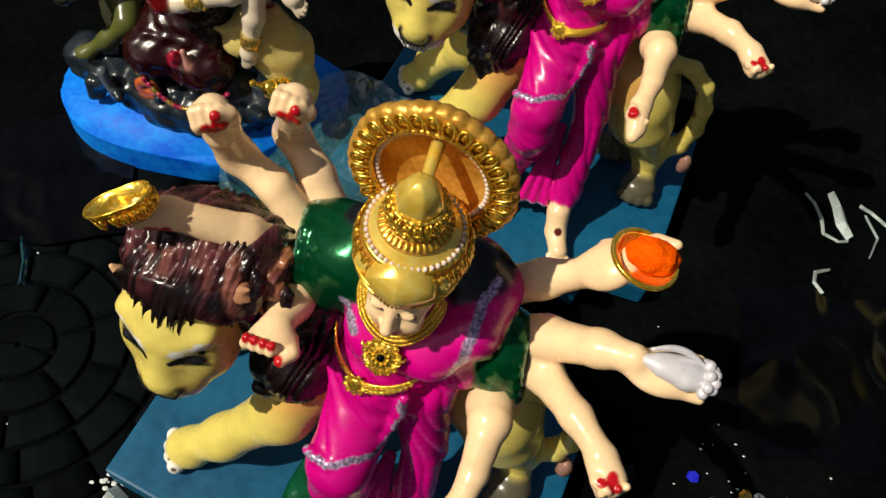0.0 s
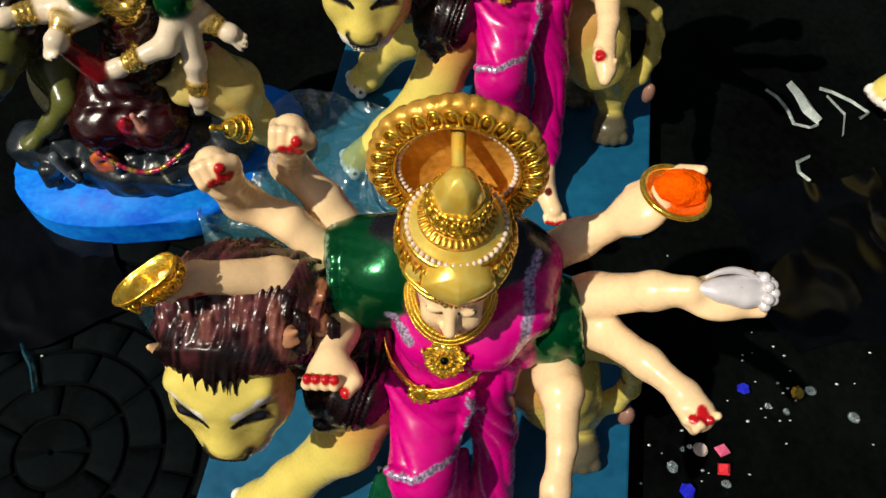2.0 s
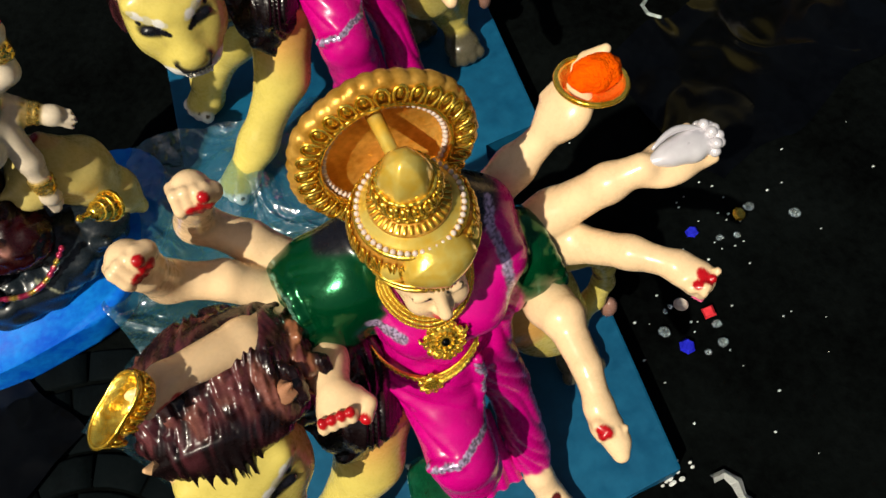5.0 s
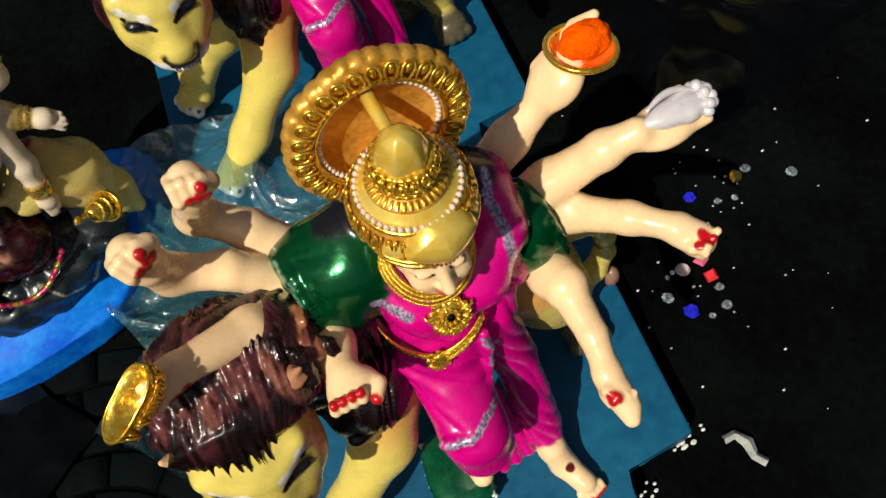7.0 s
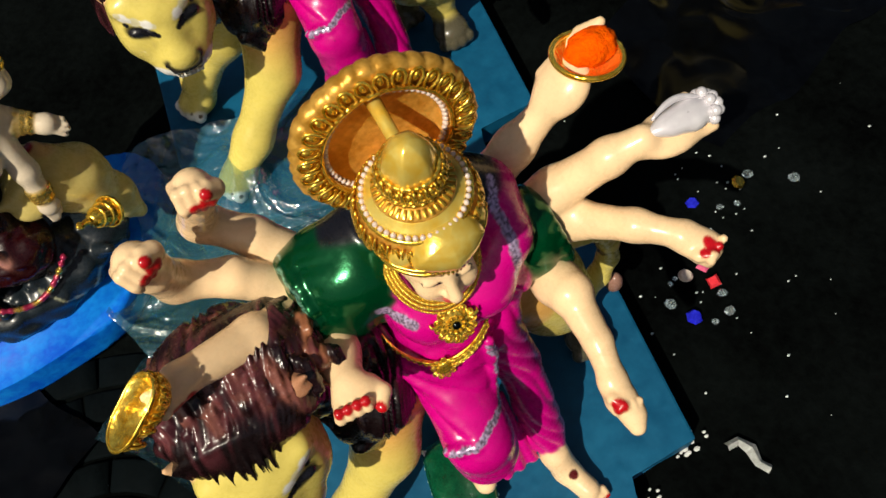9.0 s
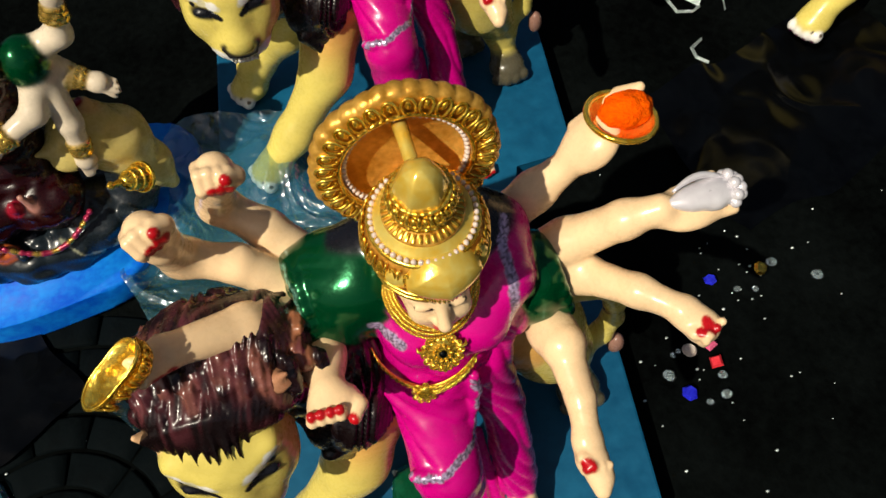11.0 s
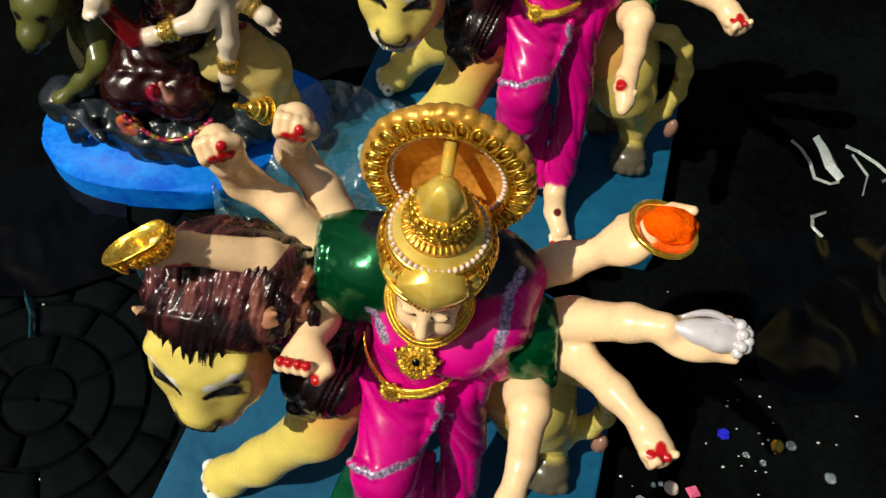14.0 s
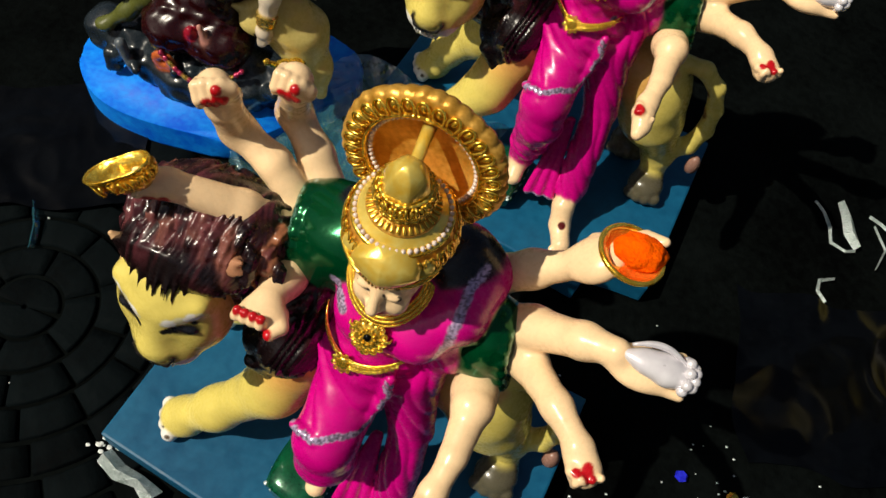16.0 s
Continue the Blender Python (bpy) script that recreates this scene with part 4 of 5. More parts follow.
        if leaf is None:
            leaf = part("halo_leaf", loop_leaf(1.0), GOLD, root, at=m)
        else:
            shared(leaf, m, root, "halo_leaf")
    part("halo_ring", torus(0.0560, 0.0024, 120, 8, lambda a: 1 + 0.08 * math.sin(17 * a)), GOLD, root, at=hm @ pose(0, 0, 0.0125))
    for i in range(60):
        a = 2 * math.pi * i / 60
        shared(bead, hm @ pose(0.0515 * math.cos(a), 0.0515 * math.sin(a), 0.0085, 0, 0, math.degrees(a)), root, "bead")
    return root


first_crown = crown()


def rope(points, r, mat, name, parent, knobs=0.25):
    """A cord of small bosses along points."""
    small, big = bead_data(r, mat), bead_data(r * (1 + knobs), mat)
    for i, p in enumerate(points):
        o = new(name, big if i % 2 else small)
        o.matrix_basis = Matrix.Translation(Vector(p))
        o.parent = parent


def bead_data(r, mat):
    bm = bmesh.new()
    bmesh.ops.create_icosphere(bm, subdivisions=1, radius=r)
    me = bpy.data.meshes.new("boss")
    bm.to_mesh(me)
    bm.free()
    me.materials.append(mat)
    for p in me.polygons:
        p.use_smooth = True
    return me


def necklace():
    root = empty("necklace", pose(0, 0, 0), "gold braided collar with a large flower pendant", "necklace", "necklaces")
    for k, (w, dz, r) in enumerate(((0.0330, 0.004, 0.0019), (0.0358, 0.001, 0.0022), (0.0388, -0.003, 0.0022), (0.0415, -0.007, 0.0017))):
        pts = []
        for i in range(64):
            a = math.pi * (-0.12 + 1.24 * i / 63)
            d = math.sin(a)
            pts.append(np.array((-0.008, 0.368, 0.553 + dz)) + SIDE * math.cos(a) * w + FRONT * (d * (w * 0.80)) + np.array((0, 0, -0.036 * max(d, 0) ** 1.3)))
        rope(pts, r, GOLD, "strand_bead", root)
    c = pose(-0.0145, 0.331, 0.490, 54, 0, -12)
    part("pendant", lathe([(0.002, 0.005), (0.006, 0.0065), (0.009, 0.004), (0.013, 0.0045), (0.0175, 0.001), (0.015, -0.003), (0.002, -0.004)], 96, lambda t, i: 1 + (0.06 * math.sin(16 * t) if 2 <= i <= 4 else 0)), GOLD, root, "flower-shaped gold pendant", at=c)
    petal = inner = None
    for i in range(14):
        a = 2 * math.pi * i / 14
        m = c @ pose(0.0155 * math.cos(a), 0.0155 * math.sin(a), 0.0022, 0, 0, math.degrees(a)) @ Matrix.Scale(0.55, 4)
        if petal is None:
            petal = part("petal", loop_leaf(0.9), GOLD, root, at=m)
        else:
            shared(petal, m, root, "petal")
    for i in range(10):
        a = 2 * math.pi * i / 10
        m = c @ pose(0.0078 * math.cos(a), 0.0078 * math.sin(a), 0.0062)
        if inner is None:
            inner = part("boss", bead_mesh(0.0021), GOLD, root, at=m)
        else:
            shared(inner, m, root, "boss")
    part("stone", bead_mesh(0.0040, 1, 1, 0.6), BLACKFILM, root, "black stone", at=c @ pose(0, 0, 0.0070))
    for s in (-1, 1):
        bm = bmesh.new()
        tube(bm, [(0.012 * s, 0.006, 0.002), (0.018 * s, 0.003, 0.004), (0.022 * s, 0.0045, 0.003), (0.0225 * s, 0.008, 0.002)], [0.0024, 0.0022, 0.0016, 0.0008])
        part("curl", bm, GOLD, root, at=c)
    for s in (-1, 0, 1):
        part("drop", bead_mesh(0.0032, 1, 1.5, 0.8), GOLD, root, at=c @ pose(0.009 * s, -0.0195 + 0.004 * abs(s), 0.0))
    part("link", bead_mesh(0.0050, 1.2, 1, 0.6), GOLD, root, at=c @ pose(0, 0.017, 0.001))
    return root


first_necklace = necklace()


def belt():
    root = empty("belt", pose(0, 0, 0), "gold filigree belt with a flower buckle and leafy wings", "belt", "belts")

    def at(t):
        a = math.pi / 2 + 0.20 - t * 1.15
        return np.array((-0.014, 0.384, 0.410)) + SIDE * math.cos(a) * 0.0590 + FRONT * math.sin(a) * 0.0600 + np.array((0, 0, 0.003 + 0.020 * abs(t) ** 1.2))
    leaf = None
    for s in (-1, 1):
        for i in range(9):
            t = s * (0.16 + 0.085 * i)
            p, q = at(t), at(t + 0.01 * s)
            yaw = math.degrees(math.atan2(q[1] - p[1], q[0] - p[0]))
            k = 0.95 - 0.055 * i
            for up in (-1, 1):
                m = Matrix.Translation(Vector(p) + Vector(FRONT) * 0.001 + Vector((0, 0, 0.0022 * up))) @ pose(0, 0, 0, 0, 0, yaw) @ pose(0, 0, 0, 62) @ pose(0, 0, 0, 0, 0, 26 * up) @ Matrix.Scale(0.62 * k, 4)
                if leaf is None:
                    leaf = part("wing_leaf", loop_leaf(1.1), GOLD, root, at=m)
                else:
                    shared(leaf, m, root, "wing_leaf")
    for z in (-0.0028, 0.0034):
        bm = bmesh.new()
        tube(bm, [at(t / 10) + np.array((0, 0, z)) + FRONT * -0.0015 for t in range(-11, 11)], [0.0014] * 22, 6)
        part("belt_cord", bm, GOLD, root)
    c = Matrix.Translation(Vector(at(0)) + Vector(FRONT) * 0.0025) @ pose(0, 0, 0, 62, 0, -12)
    part("buckle", lathe([(0.002, 0.004), (0.006, 0.0045), (0.0085, 0.002), (0.008, -0.002), (0.002, -0.003)], 48, lambda t, i: 1 + 0.07 * math.sin(10 * t)), GOLD, root, at=c)
    for i in range(9):
        a = 2 * math.pi * i / 9
        shared(leaf, c @ pose(0.0085 * math.cos(a), 0.0085 * math.sin(a), 0.001, 0, 0, math.degrees(a)) @ Matrix.Scale(0.48, 4), root, "buckle_petal")
    return root


first_belt = belt()


# ---- things in the hands ----
def oil_bowl():
    root = empty("lamp_bowl", pose(-0.256, 0.377, 0.584, -16, -22, 24) @ Matrix.Scale(0.80, 4), "gold pointed lamp bowl held on a palm", "bowl", "lamp bowls")
    spout = lambda t, i: (1 + 0.95 * max(0, math.cos(t - math.pi)) ** 5) * (1 - 0.26 * math.sin(t) ** 2)
    part("body", lathe([(0.004, -0.022), (0.014, -0.018), (0.022, -0.006), (0.025, 0.006), (0.0280, 0.011), (0.0285, 0.0135), (0.0255, 0.0135), (0.022, 0.002), (0.013, -0.009), (0.002, -0.013)], 90, spout), GOLD, root)
    bm = bmesh.new()
    ring = [(0.0272 * spout(2 * math.pi * i / 60, 0) * math.cos(2 * math.pi * i / 60), 0.0272 * spout(2 * math.pi * i / 60, 0) * math.sin(2 * math.pi * i / 60), 0.0138) for i in range(61)]
    tube(bm, ring, [0.0016] * 61, 6)
    part("rim", bm, GOLD, root)
    leaf = None
    for i in range(18):
        a = 2 * math.pi * i / 18
        k = spout(a, 0)
        m = pose(0.0240 * k * math.cos(a), 0.0240 * k * math.sin(a), 0.001, 0, 0, math.degrees(a)) @ pose(0, 0, 0, 0, 108, 0)
        if leaf is None:
            leaf = part("side_leaf", loop_leaf(1.0), GOLD, root, at=m)
        else:
            shared(leaf, m, root, "side_leaf")
    return root


def powder_bowl():
    root = empty("powder_bowl", pose(0.196, 0.428, 0.600, -6, 10, 0) @ Matrix.Scale(1.06, 4), "shallow gold bowl heaped with orange vermilion powder", "bowl", "powder bowls")
    part("dish", lathe([(0.006, -0.012), (0.018, -0.009), (0.028, 0.0), (0.030, 0.005), (0.0285, 0.007), (0.026, 0.003), (0.016, -0.004), (0.002, -0.005)], 64), GOLD, root)
    part("rim", torus(0.029, 0.0028, 64, 8), GOLD, root, at=pose(0, 0, 0.005))
    bm = bmesh.new()
    bmesh.ops.create_icosphere(bm, subdivisions=4, radius=1)
    for v in bm.verts:
        n = noise.noise(v.co * 2.2) * 0.16 + noise.noise(v.co * 7) * 0.06
        v.co = v.co * (1 + n)
        v.co.x, v.co.y, v.co.z = v.co.x * 0.0235 + 0.007, v.co.y * 0.0165 + 0.004, v.co.z * 0.015 + 0.007
    part("powder", bm, POWDER, root, "heaped orange powder")
    return root


def conch():
    root = empty("conch_shell", pose(0.252, 0.356, 0.548, 0, 6, -4), "pearly silver conch shell held on a palm", "shell", "conch shells")
    bm = bmesh.new()
    bmesh.ops.create_icosphere(bm, subdivisions=4, radius=1)
    for v in bm.verts:
        x, y, z = v.co
        w = 0.55 + 0.45 * (x + 1) / 2 if x < 0.4 else 0.87
        v.co = Vector((x * 0.036, y * 0.0205 * w * (1 + 0.05 * math.sin(9 * x)), z * 0.0165 * w))
    part("shell", bm, SILVER, root)
    lip = bmesh.new()
    tube(lip, [(-0.033 + 0.056 * i / 14, 0.005 + 0.0075 * math.sin(i * 0.21), 0.0075 + 0.0080 * math.sin(math.pi * (0.15 + 0.8 * i / 14))) for i in range(15)], [0.0012 + 0.0022 * math.sin(math.pi * (i + 0.5) / 15) for i in range(15)], 10)
    part("lip", lip, SILVER, root)
    rng = random.Random(5)
    k = None
    for i in range(15):
        a, t = 2 * math.pi * i / 7.5, i // 8
        m = pose(0.025 + 0.007 * t, (0.0145 - 0.005 * t) * math.cos(a), (0.011 - 0.004 * t) * math.sin(a) + 0.002)
        if k is None:
            k = part("whorl_knob", bead_mesh(0.0056), SILVER, root, at=m)
        else:
            shared(k, m, root, "whorl_knob")
    return root


held = [oil_bowl(), powder_bowl(), conch()]


# ---- boards and cushion ----
def board():
    out = [(-0.368, 0.262), (0.105, 0.130), (0.117, 0.176), (0.222, 0.164), (0.300, 0.520), (-0.280, 0.650)]
    return tagged(part("base_board", slab(out, 0.002, 0.05, 0.004), BLUE, smooth=False), "teal blue painted plinth board under a statue", "plinth", "plinth boards")


first_board = board()


def cushion():
    root = empty("cushion", pose(-0.072, 0.292, 0.05, 0, 0, -14), "dark green cushion with silver studded edging under a foot", "cushion", "cushions")
    bm = bmesh.new()
    bmesh.ops.create_cube(bm, size=1)
    bmesh.ops.subdivide_edges(bm, edges=bm.edges[:], cuts=8, use_grid_fill=True)
    for v in bm.verts:
        x, y, z = v.co * 2
        f = (1 - 0.35 * abs(x) ** 4) * (1 - 0.35 * abs(y) ** 4)
        v.co = Vector((x * 0.042 * (1 - 0.12 * y * y), y * 0.055 * (1 - 0.12 * x * x), 0.024 + z * 0.024 * f))
    part("pad", bm, GREENSILK, root)
    bm = bmesh.new()
    edge = []
    for i in range(121):
        t = 2 * math.pi * i / 120
        k = 1 / max(abs(math.cos(t)), abs(math.sin(t))) ** 0.75
        edge.append((0.0405 * math.cos(t) * k * 0.95, 0.053 * math.sin(t) * k * 0.95, 0.034 + 0.0035 * math.sin(14 * t)))
    tube(bm, edge, [0.0017] * 121, 6)
    part("piping", bm, FOIL, root, "scrolled silver piping")
    stud = None
    for i in range(40):
        a = 2 * math.pi * i / 40
        c, s = math.cos(a), math.sin(a)
        k = 1 / max(abs(c), abs(s)) ** 0.75
        m = pose(0.041 * c * k * 0.97, 0.053 * s * k * 0.97, 0.026 + 0.008 * (i % 2))
        if stud is None:
            stud = part("stud", bead_mesh(0.0032), FOIL, root, at=m)
        else:
            shared(stud, m, root, "stud")
    return root


first_cushion = cushion()

# ---- the second statue, from the same mould ----
SECOND = pose(0.148, 0.580, 0)
for ob in (first, lion, first_crown, first_necklace, first_belt, first_board, first_cushion, *held):
    copy_thing(ob, SECOND @ ob.matrix_basis)


# ---- the seated statue on its blue base ----
def seated():
    g = Clay(0.0035)
    folds = wrinkle(140, 0.0014, 1)
    g.ball((-0.475, 0.95, 0.19), (0.085, 0.075, 0.08), MAROON, k=0.02, relief=folds)
    g.ball((-0.52, 0.905, 0.185), (0.05, 0.05, 0.045), MAROON, k=0.02, relief=folds)
    g.ball((-0.435, 0.90, 0.18), (0.055, 0.05, 0.045), MAROON, k=0.02, relief=folds)
    g.limb((-0.45, 0.955, 0.25), (-0.42, 0.965, 0.40), 0.05, 0.046, MAROON, 0.02, relief=folds)
    g.limb((-0.42, 0.962, 0.42), (-0.42, 0.955, 0.46), 0.02, 0.018, IVORY, 0.01)
    g.ball((-0.42, 0.945, 0.485), (0.03, 0.032, 0.038), IVORY, k=0.008)
    g.ball((-0.42, 0.967, 0.495), (0.036, 0.034, 0.042), BLACK, k=0.004)
    g.chain([(-0.445, 0.985, 0.46), (-0.46, 0.985, 0.36), (-0.46, 0.98, 0.26)], [0.03, 0.035, 0.03], BLACK, 0.01)
    for x, z in ((-0.465, 0.408), (-0.355, 0.40)):
        g.ball((x, 0.94, z), (0.03, 0.032, 0.036), GREEN, k=0.01)
    # arms
    A = [[(-0.35, 0.935, 0.385), (-0.375, 0.905, 0.342), (-0.438, 0.888, 0.322)], [(-0.345, 0.935, 0.375), (-0.345, 0.91, 0.30), (-0.352, 0.90, 0.245)],
         [(-0.34, 0.945, 0.385), (-0.318, 0.94, 0.355), (-0.296, 0.93, 0.345)], [(-0.345, 0.95, 0.40), (-0.30, 0.945, 0.42), (-0.285, 0.945, 0.47)],
         [(-0.475, 0.925, 0.39), (-0.502, 0.905, 0.39), (-0.508, 0.89, 0.385)], [(-0.475, 0.935, 0.40), (-0.535, 0.93, 0.39), (-0.57, 0.915, 0.395)]]
    for p in A:
        g.chain(p, [0.02, 0.017, 0.0115], IVORY, 0.008)
        d = unit(np.array(p[2]) - p[1])
        e = np.array(p[2])
        g.ball(e + d * 0.012, (0.016, 0.015, 0.015), IVORY, k=0.008)
        s = unit(np.cross(d, (0.2, -0.5, 0.8)))
        for i in range(4):
            q = e + d * 0.02 + s * (i - 1.5) * 0.006
            g.limb(q, q + d * (0.014 + 0.004 * (i in (1, 2))) - np.array((0, 0, 0.003 * i)), 0.0042, 0.003, IVORY, 0.0015)
        n = np.cross(d, s)
        for i in range(3):
            w = e - d * (0.006 + 0.0085 * i)
            for j in range(16):
                a = j * math.pi / 8
                g.ball(w + (s * math.cos(a) + n * math.sin(a)) * (0.0135 + 0.0012 * i), (0.0038, 0.0038, 0.0038), GILT, k=0.0015)
    # breast ornament, red cloth and trims
    for i in range(30):
        t = i / 29
        g.ball((-0.452 + 0.064 * t, 0.918 + 0.01 * abs(t - 0.5), 0.425 - 0.035 * math.sin(math.pi * t)), (0.008, 0.006, 0.014), GILT, k=0.003, relief=wrinkle(420, 0.0011))
    g.limb((-0.512, 0.885, 0.37), (-0.475, 0.882, 0.315), 0.013, 0.018, (0.17, 0.004, 0.007, 0), 0.008)
    g.ball((-0.47, 0.868, 0.215), (0.008, 0.008, 0.014), (0.35, 0.01, 0.03, 0), k=0.003)
    g.limb((-0.452, 0.868, 0.235), (-0.44, 0.865, 0.19), 0.005, 0.008, (0.55, 0.25, 0.2, 0), 0.004)
    for i in range(18):
        t = i / 17
        g.ball((-0.535 + 0.15 * t, 0.862 - 0.02 * math.sin(3.1 * t), 0.165 - 0.04 * math.sin(3.1 * t)), 0.0055 * np.ones(3), (0.35, 0.02, 0.07, 0.3) if i % 3 else GILT, k=0.003)
    return cast("seated_statue", (g,), "painted seated goddess statue in a dark maroon robe with gold bangles", "statue")


def dark_rock():
    g = Clay(0.0035)
    rng = np.random.RandomState(8)
    for x, y, z, r in ((-0.665, 0.905, 0.085, 0.045), (-0.61, 0.885, 0.10, 0.05), (-0.555, 0.865, 0.09, 0.05), (-0.50, 0.845, 0.085, 0.05), (-0.445, 0.845, 0.085, 0.05), (-0.395, 0.855, 0.10, 0.05),
                       (-0.345, 0.88, 0.11, 0.05), (-0.56, 0.93, 0.12, 0.06), (-0.47, 0.92, 0.11, 0.07), (-0.38, 0.94, 0.11, 0.06), (-0.40, 0.88, 0.135, 0.04)):
        y += 0.038
        g.ball((x, y, z), (r * 1.15, r, r * 0.9), SLATE, k=0.012, relief=wrinkle(90, 0.0018, x * 40))
    for i in range(34):
        q = np.array((rng.uniform(-0.64, -0.34), rng.uniform(0.862, 0.90), rng.uniform(0.085, 0.13)))
        g.limb(q, q + rng.uniform(-0.025, 0.025, 3), 0.012, 0.008, SLATE, 0.006)
    for i in range(26):
        t = i / 25
        g.dab((-0.445 + 0.085 * t, 0.862, 0.125 - 0.045 * math.sin(2.6 * t)), (0.0032, 0.03, 0.0032), (0.45, 0.45, 0.30, 0.4))
    g.chain([(-0.60, 0.86, 0.15), (-0.585, 0.852, 0.10)], [0.010, 0.006], (0.10, 0.12, 0.14, 0), 0.004)
    for i in range(12):
        a = i * 0.52
        g.ball((-0.527 + 0.013 * math.cos(a), 0.862, 0.135 + 0.013 * math.sin(a)), (0.009, 0.006, 0.009), (0.55, 0.12, 0.03, 0), k=0.003)
    return cast("rock_statue", (g,), "glossy black carved rock mass draped with a bead chain", "statue base")


def bull():
    g = Clay(0.003)
    tone = (0.66, 0.53, 0.17, 0)
    g.chain([(-0.365, 0.905, 0.215), (-0.335, 0.925, 0.225), (-0.30, 0.93, 0.185), (-0.272, 0.915, 0.12), (-0.255, 0.905, 0.075)], [0.026, 0.045, 0.048, 0.03, 0.012], tone, 0.02, relief=wrinkle(70, 0.0012))
    g.limb((-0.315, 0.935, 0.265), (-0.262, 0.905, 0.10), 0.014, 0.008, (0.60, 0.40, 0.16, 0), 0.006)
    g.ball((-0.352, 0.885, 0.205), (0.010, 0.008, 0.008), tone, k=0.004)
    g.dab((-0.353, 0.878, 0.206), 0.0065, BLACK)
    g.limb((-0.385, 0.905, 0.23), (-0.40, 0.90, 0.235), 0.010, 0.004, tone, 0.008)
    g.dab((-0.325, 0.935, 0.282), (0.018, 0.02, 0.008), (0.30, 0.01, 0.02, 0))
    for i in range(5):
        g.limb((-0.352 + 0.012 * i, 0.893 + 0.002 * i, 0.245 - 0.006 * i), (-0.315 + 0.010 * i, 0.892, 0.175 - 0.018 * i), 0.003, 0.002, (0.30, 0.20, 0.06, 0), 0.004)
    return cast("bull_statue", (g,), "olive yellow bull head statue against dark rock", "animal statue")


def small_lion():
    g = Clay(0.0035)
    tone = (0.10, 0.11, 0.025, 0)
    g.ball((-0.64, 0.95, 0.30), (0.045, 0.045, 0.042), tone, k=0.015)
    g.ball((-0.648, 0.91, 0.275), (0.026, 0.026, 0.022), tone, k=0.015)
    g.ball((-0.65, 0.89, 0.263), (0.014, 0.008, 0.009), BLACK, k=0.004)
    g.ball((-0.635, 0.985, 0.31), (0.06, 0.04, 0.06), (0.03, 0.02, 0.012, 0), k=0.01, relief=wrinkle(180, 0.0025))
    for s in (-1, 1):
        g.dab((-0.644 + 0.02 * s, 0.911, 0.308), (0.010, 0.012, 0.006), BLACK)
    g.chain([(-0.585, 0.97, 0.23), (-0.57, 0.925, 0.21), (-0.605, 0.91, 0.175), (-0.635, 0.90, 0.152)], [0.035, 0.017, 0.012, 0.011], tone, 0.02)
    g.ball((-0.645, 0.895, 0.146), (0.017, 0.015, 0.011), tone, k=0.01)
    g.ball((-0.60, 1.0, 0.16), (0.055, 0.05, 0.09), (0.05, 0.05, 0.03, 0), k=0.02)
    return cast("small_lion_statue", (g,), "olive green painted lion statue beside a seated statue", "lion statue")


seated()
dark_rock()
bull().location += Vector((-0.014, 0.018, 0.015))
small_lion()

bell = empty("hand_bell", pose(-0.308, 0.862, 0.202, 30, -40, 0), "small engraved gold hand bell held by a seated statue", "bell")
part("bell_body", lathe([(0.004, 0.018), (0.010, 0.015), (0.014, 0.004), (0.018, -0.014), (0.024, -0.026), (0.021, -0.026), (0.002, -0.006)], 48, lambda t, i: 1 + 0.03 * math.sin(12 * t)), GOLD, bell)
part("bell_grip", lathe([(0.003, 0.018), (0.006, 0.024), (0.004, 0.034), (0.0065, 0.040), (0.002, 0.046)], 24), GOLD, bell)
for z, r in ((0.003, 0.0148), (-0.010, 0.0180), (-0.022, 0.0228)):
    part("bell_ring", torus(r, 0.0017, 40, 6), GOLD, bell, at=pose(0, 0, z))

rose = empty("red_rose", pose(-0.283, 0.944, 0.492), "red flower held up by a seated statue", "flower")
for i in range(7):
    a = i * 0.9
    part("rose_petal", bead_mesh(0.010, 1.1, 0.7, 1.0), RED, rose, at=pose(0.008 * math.cos(a), 0.008 * math.sin(a), 0.002 * (i % 3), 0, 0, math.degrees(a)))


def round_base():
    out = [(-0.715, 0.905), (-0.695, 0.85), (-0.64, 0.80), (-0.56, 0.782), (-0.46, 0.785), (-0.375, 0.79), (-0.315, 0.85), (-0.235, 0.955), (-0.214, 0.995), (-0.225, 1.05), (-0.30, 1.10), (-0.62, 1.10), (-0.70, 1.02)]
    for _ in range(2):
        out = [(p[0] * k + q[0] * (1 - k), p[1] * k + q[1] * (1 - k)) for p, q in zip(out, out[1:] + out[:1]) for k in (0.75, 0.25)]
    ob = part("round_base", slab(out, 0.002, 0.06, 0.008), SKYBLUE)
    return tagged(ob, "bright blue painted thick base with rounded corners", "plinth")


round_base()

# ---- a further lion of the same mould at the edge of the stand ----
copy_thing(lion, pose(0.880, 0.812, 0) @ pose(0, 0, 0, 0, 0, 4) @ pose(0.255, -0.312, 0) @ lion.matrix_basis)


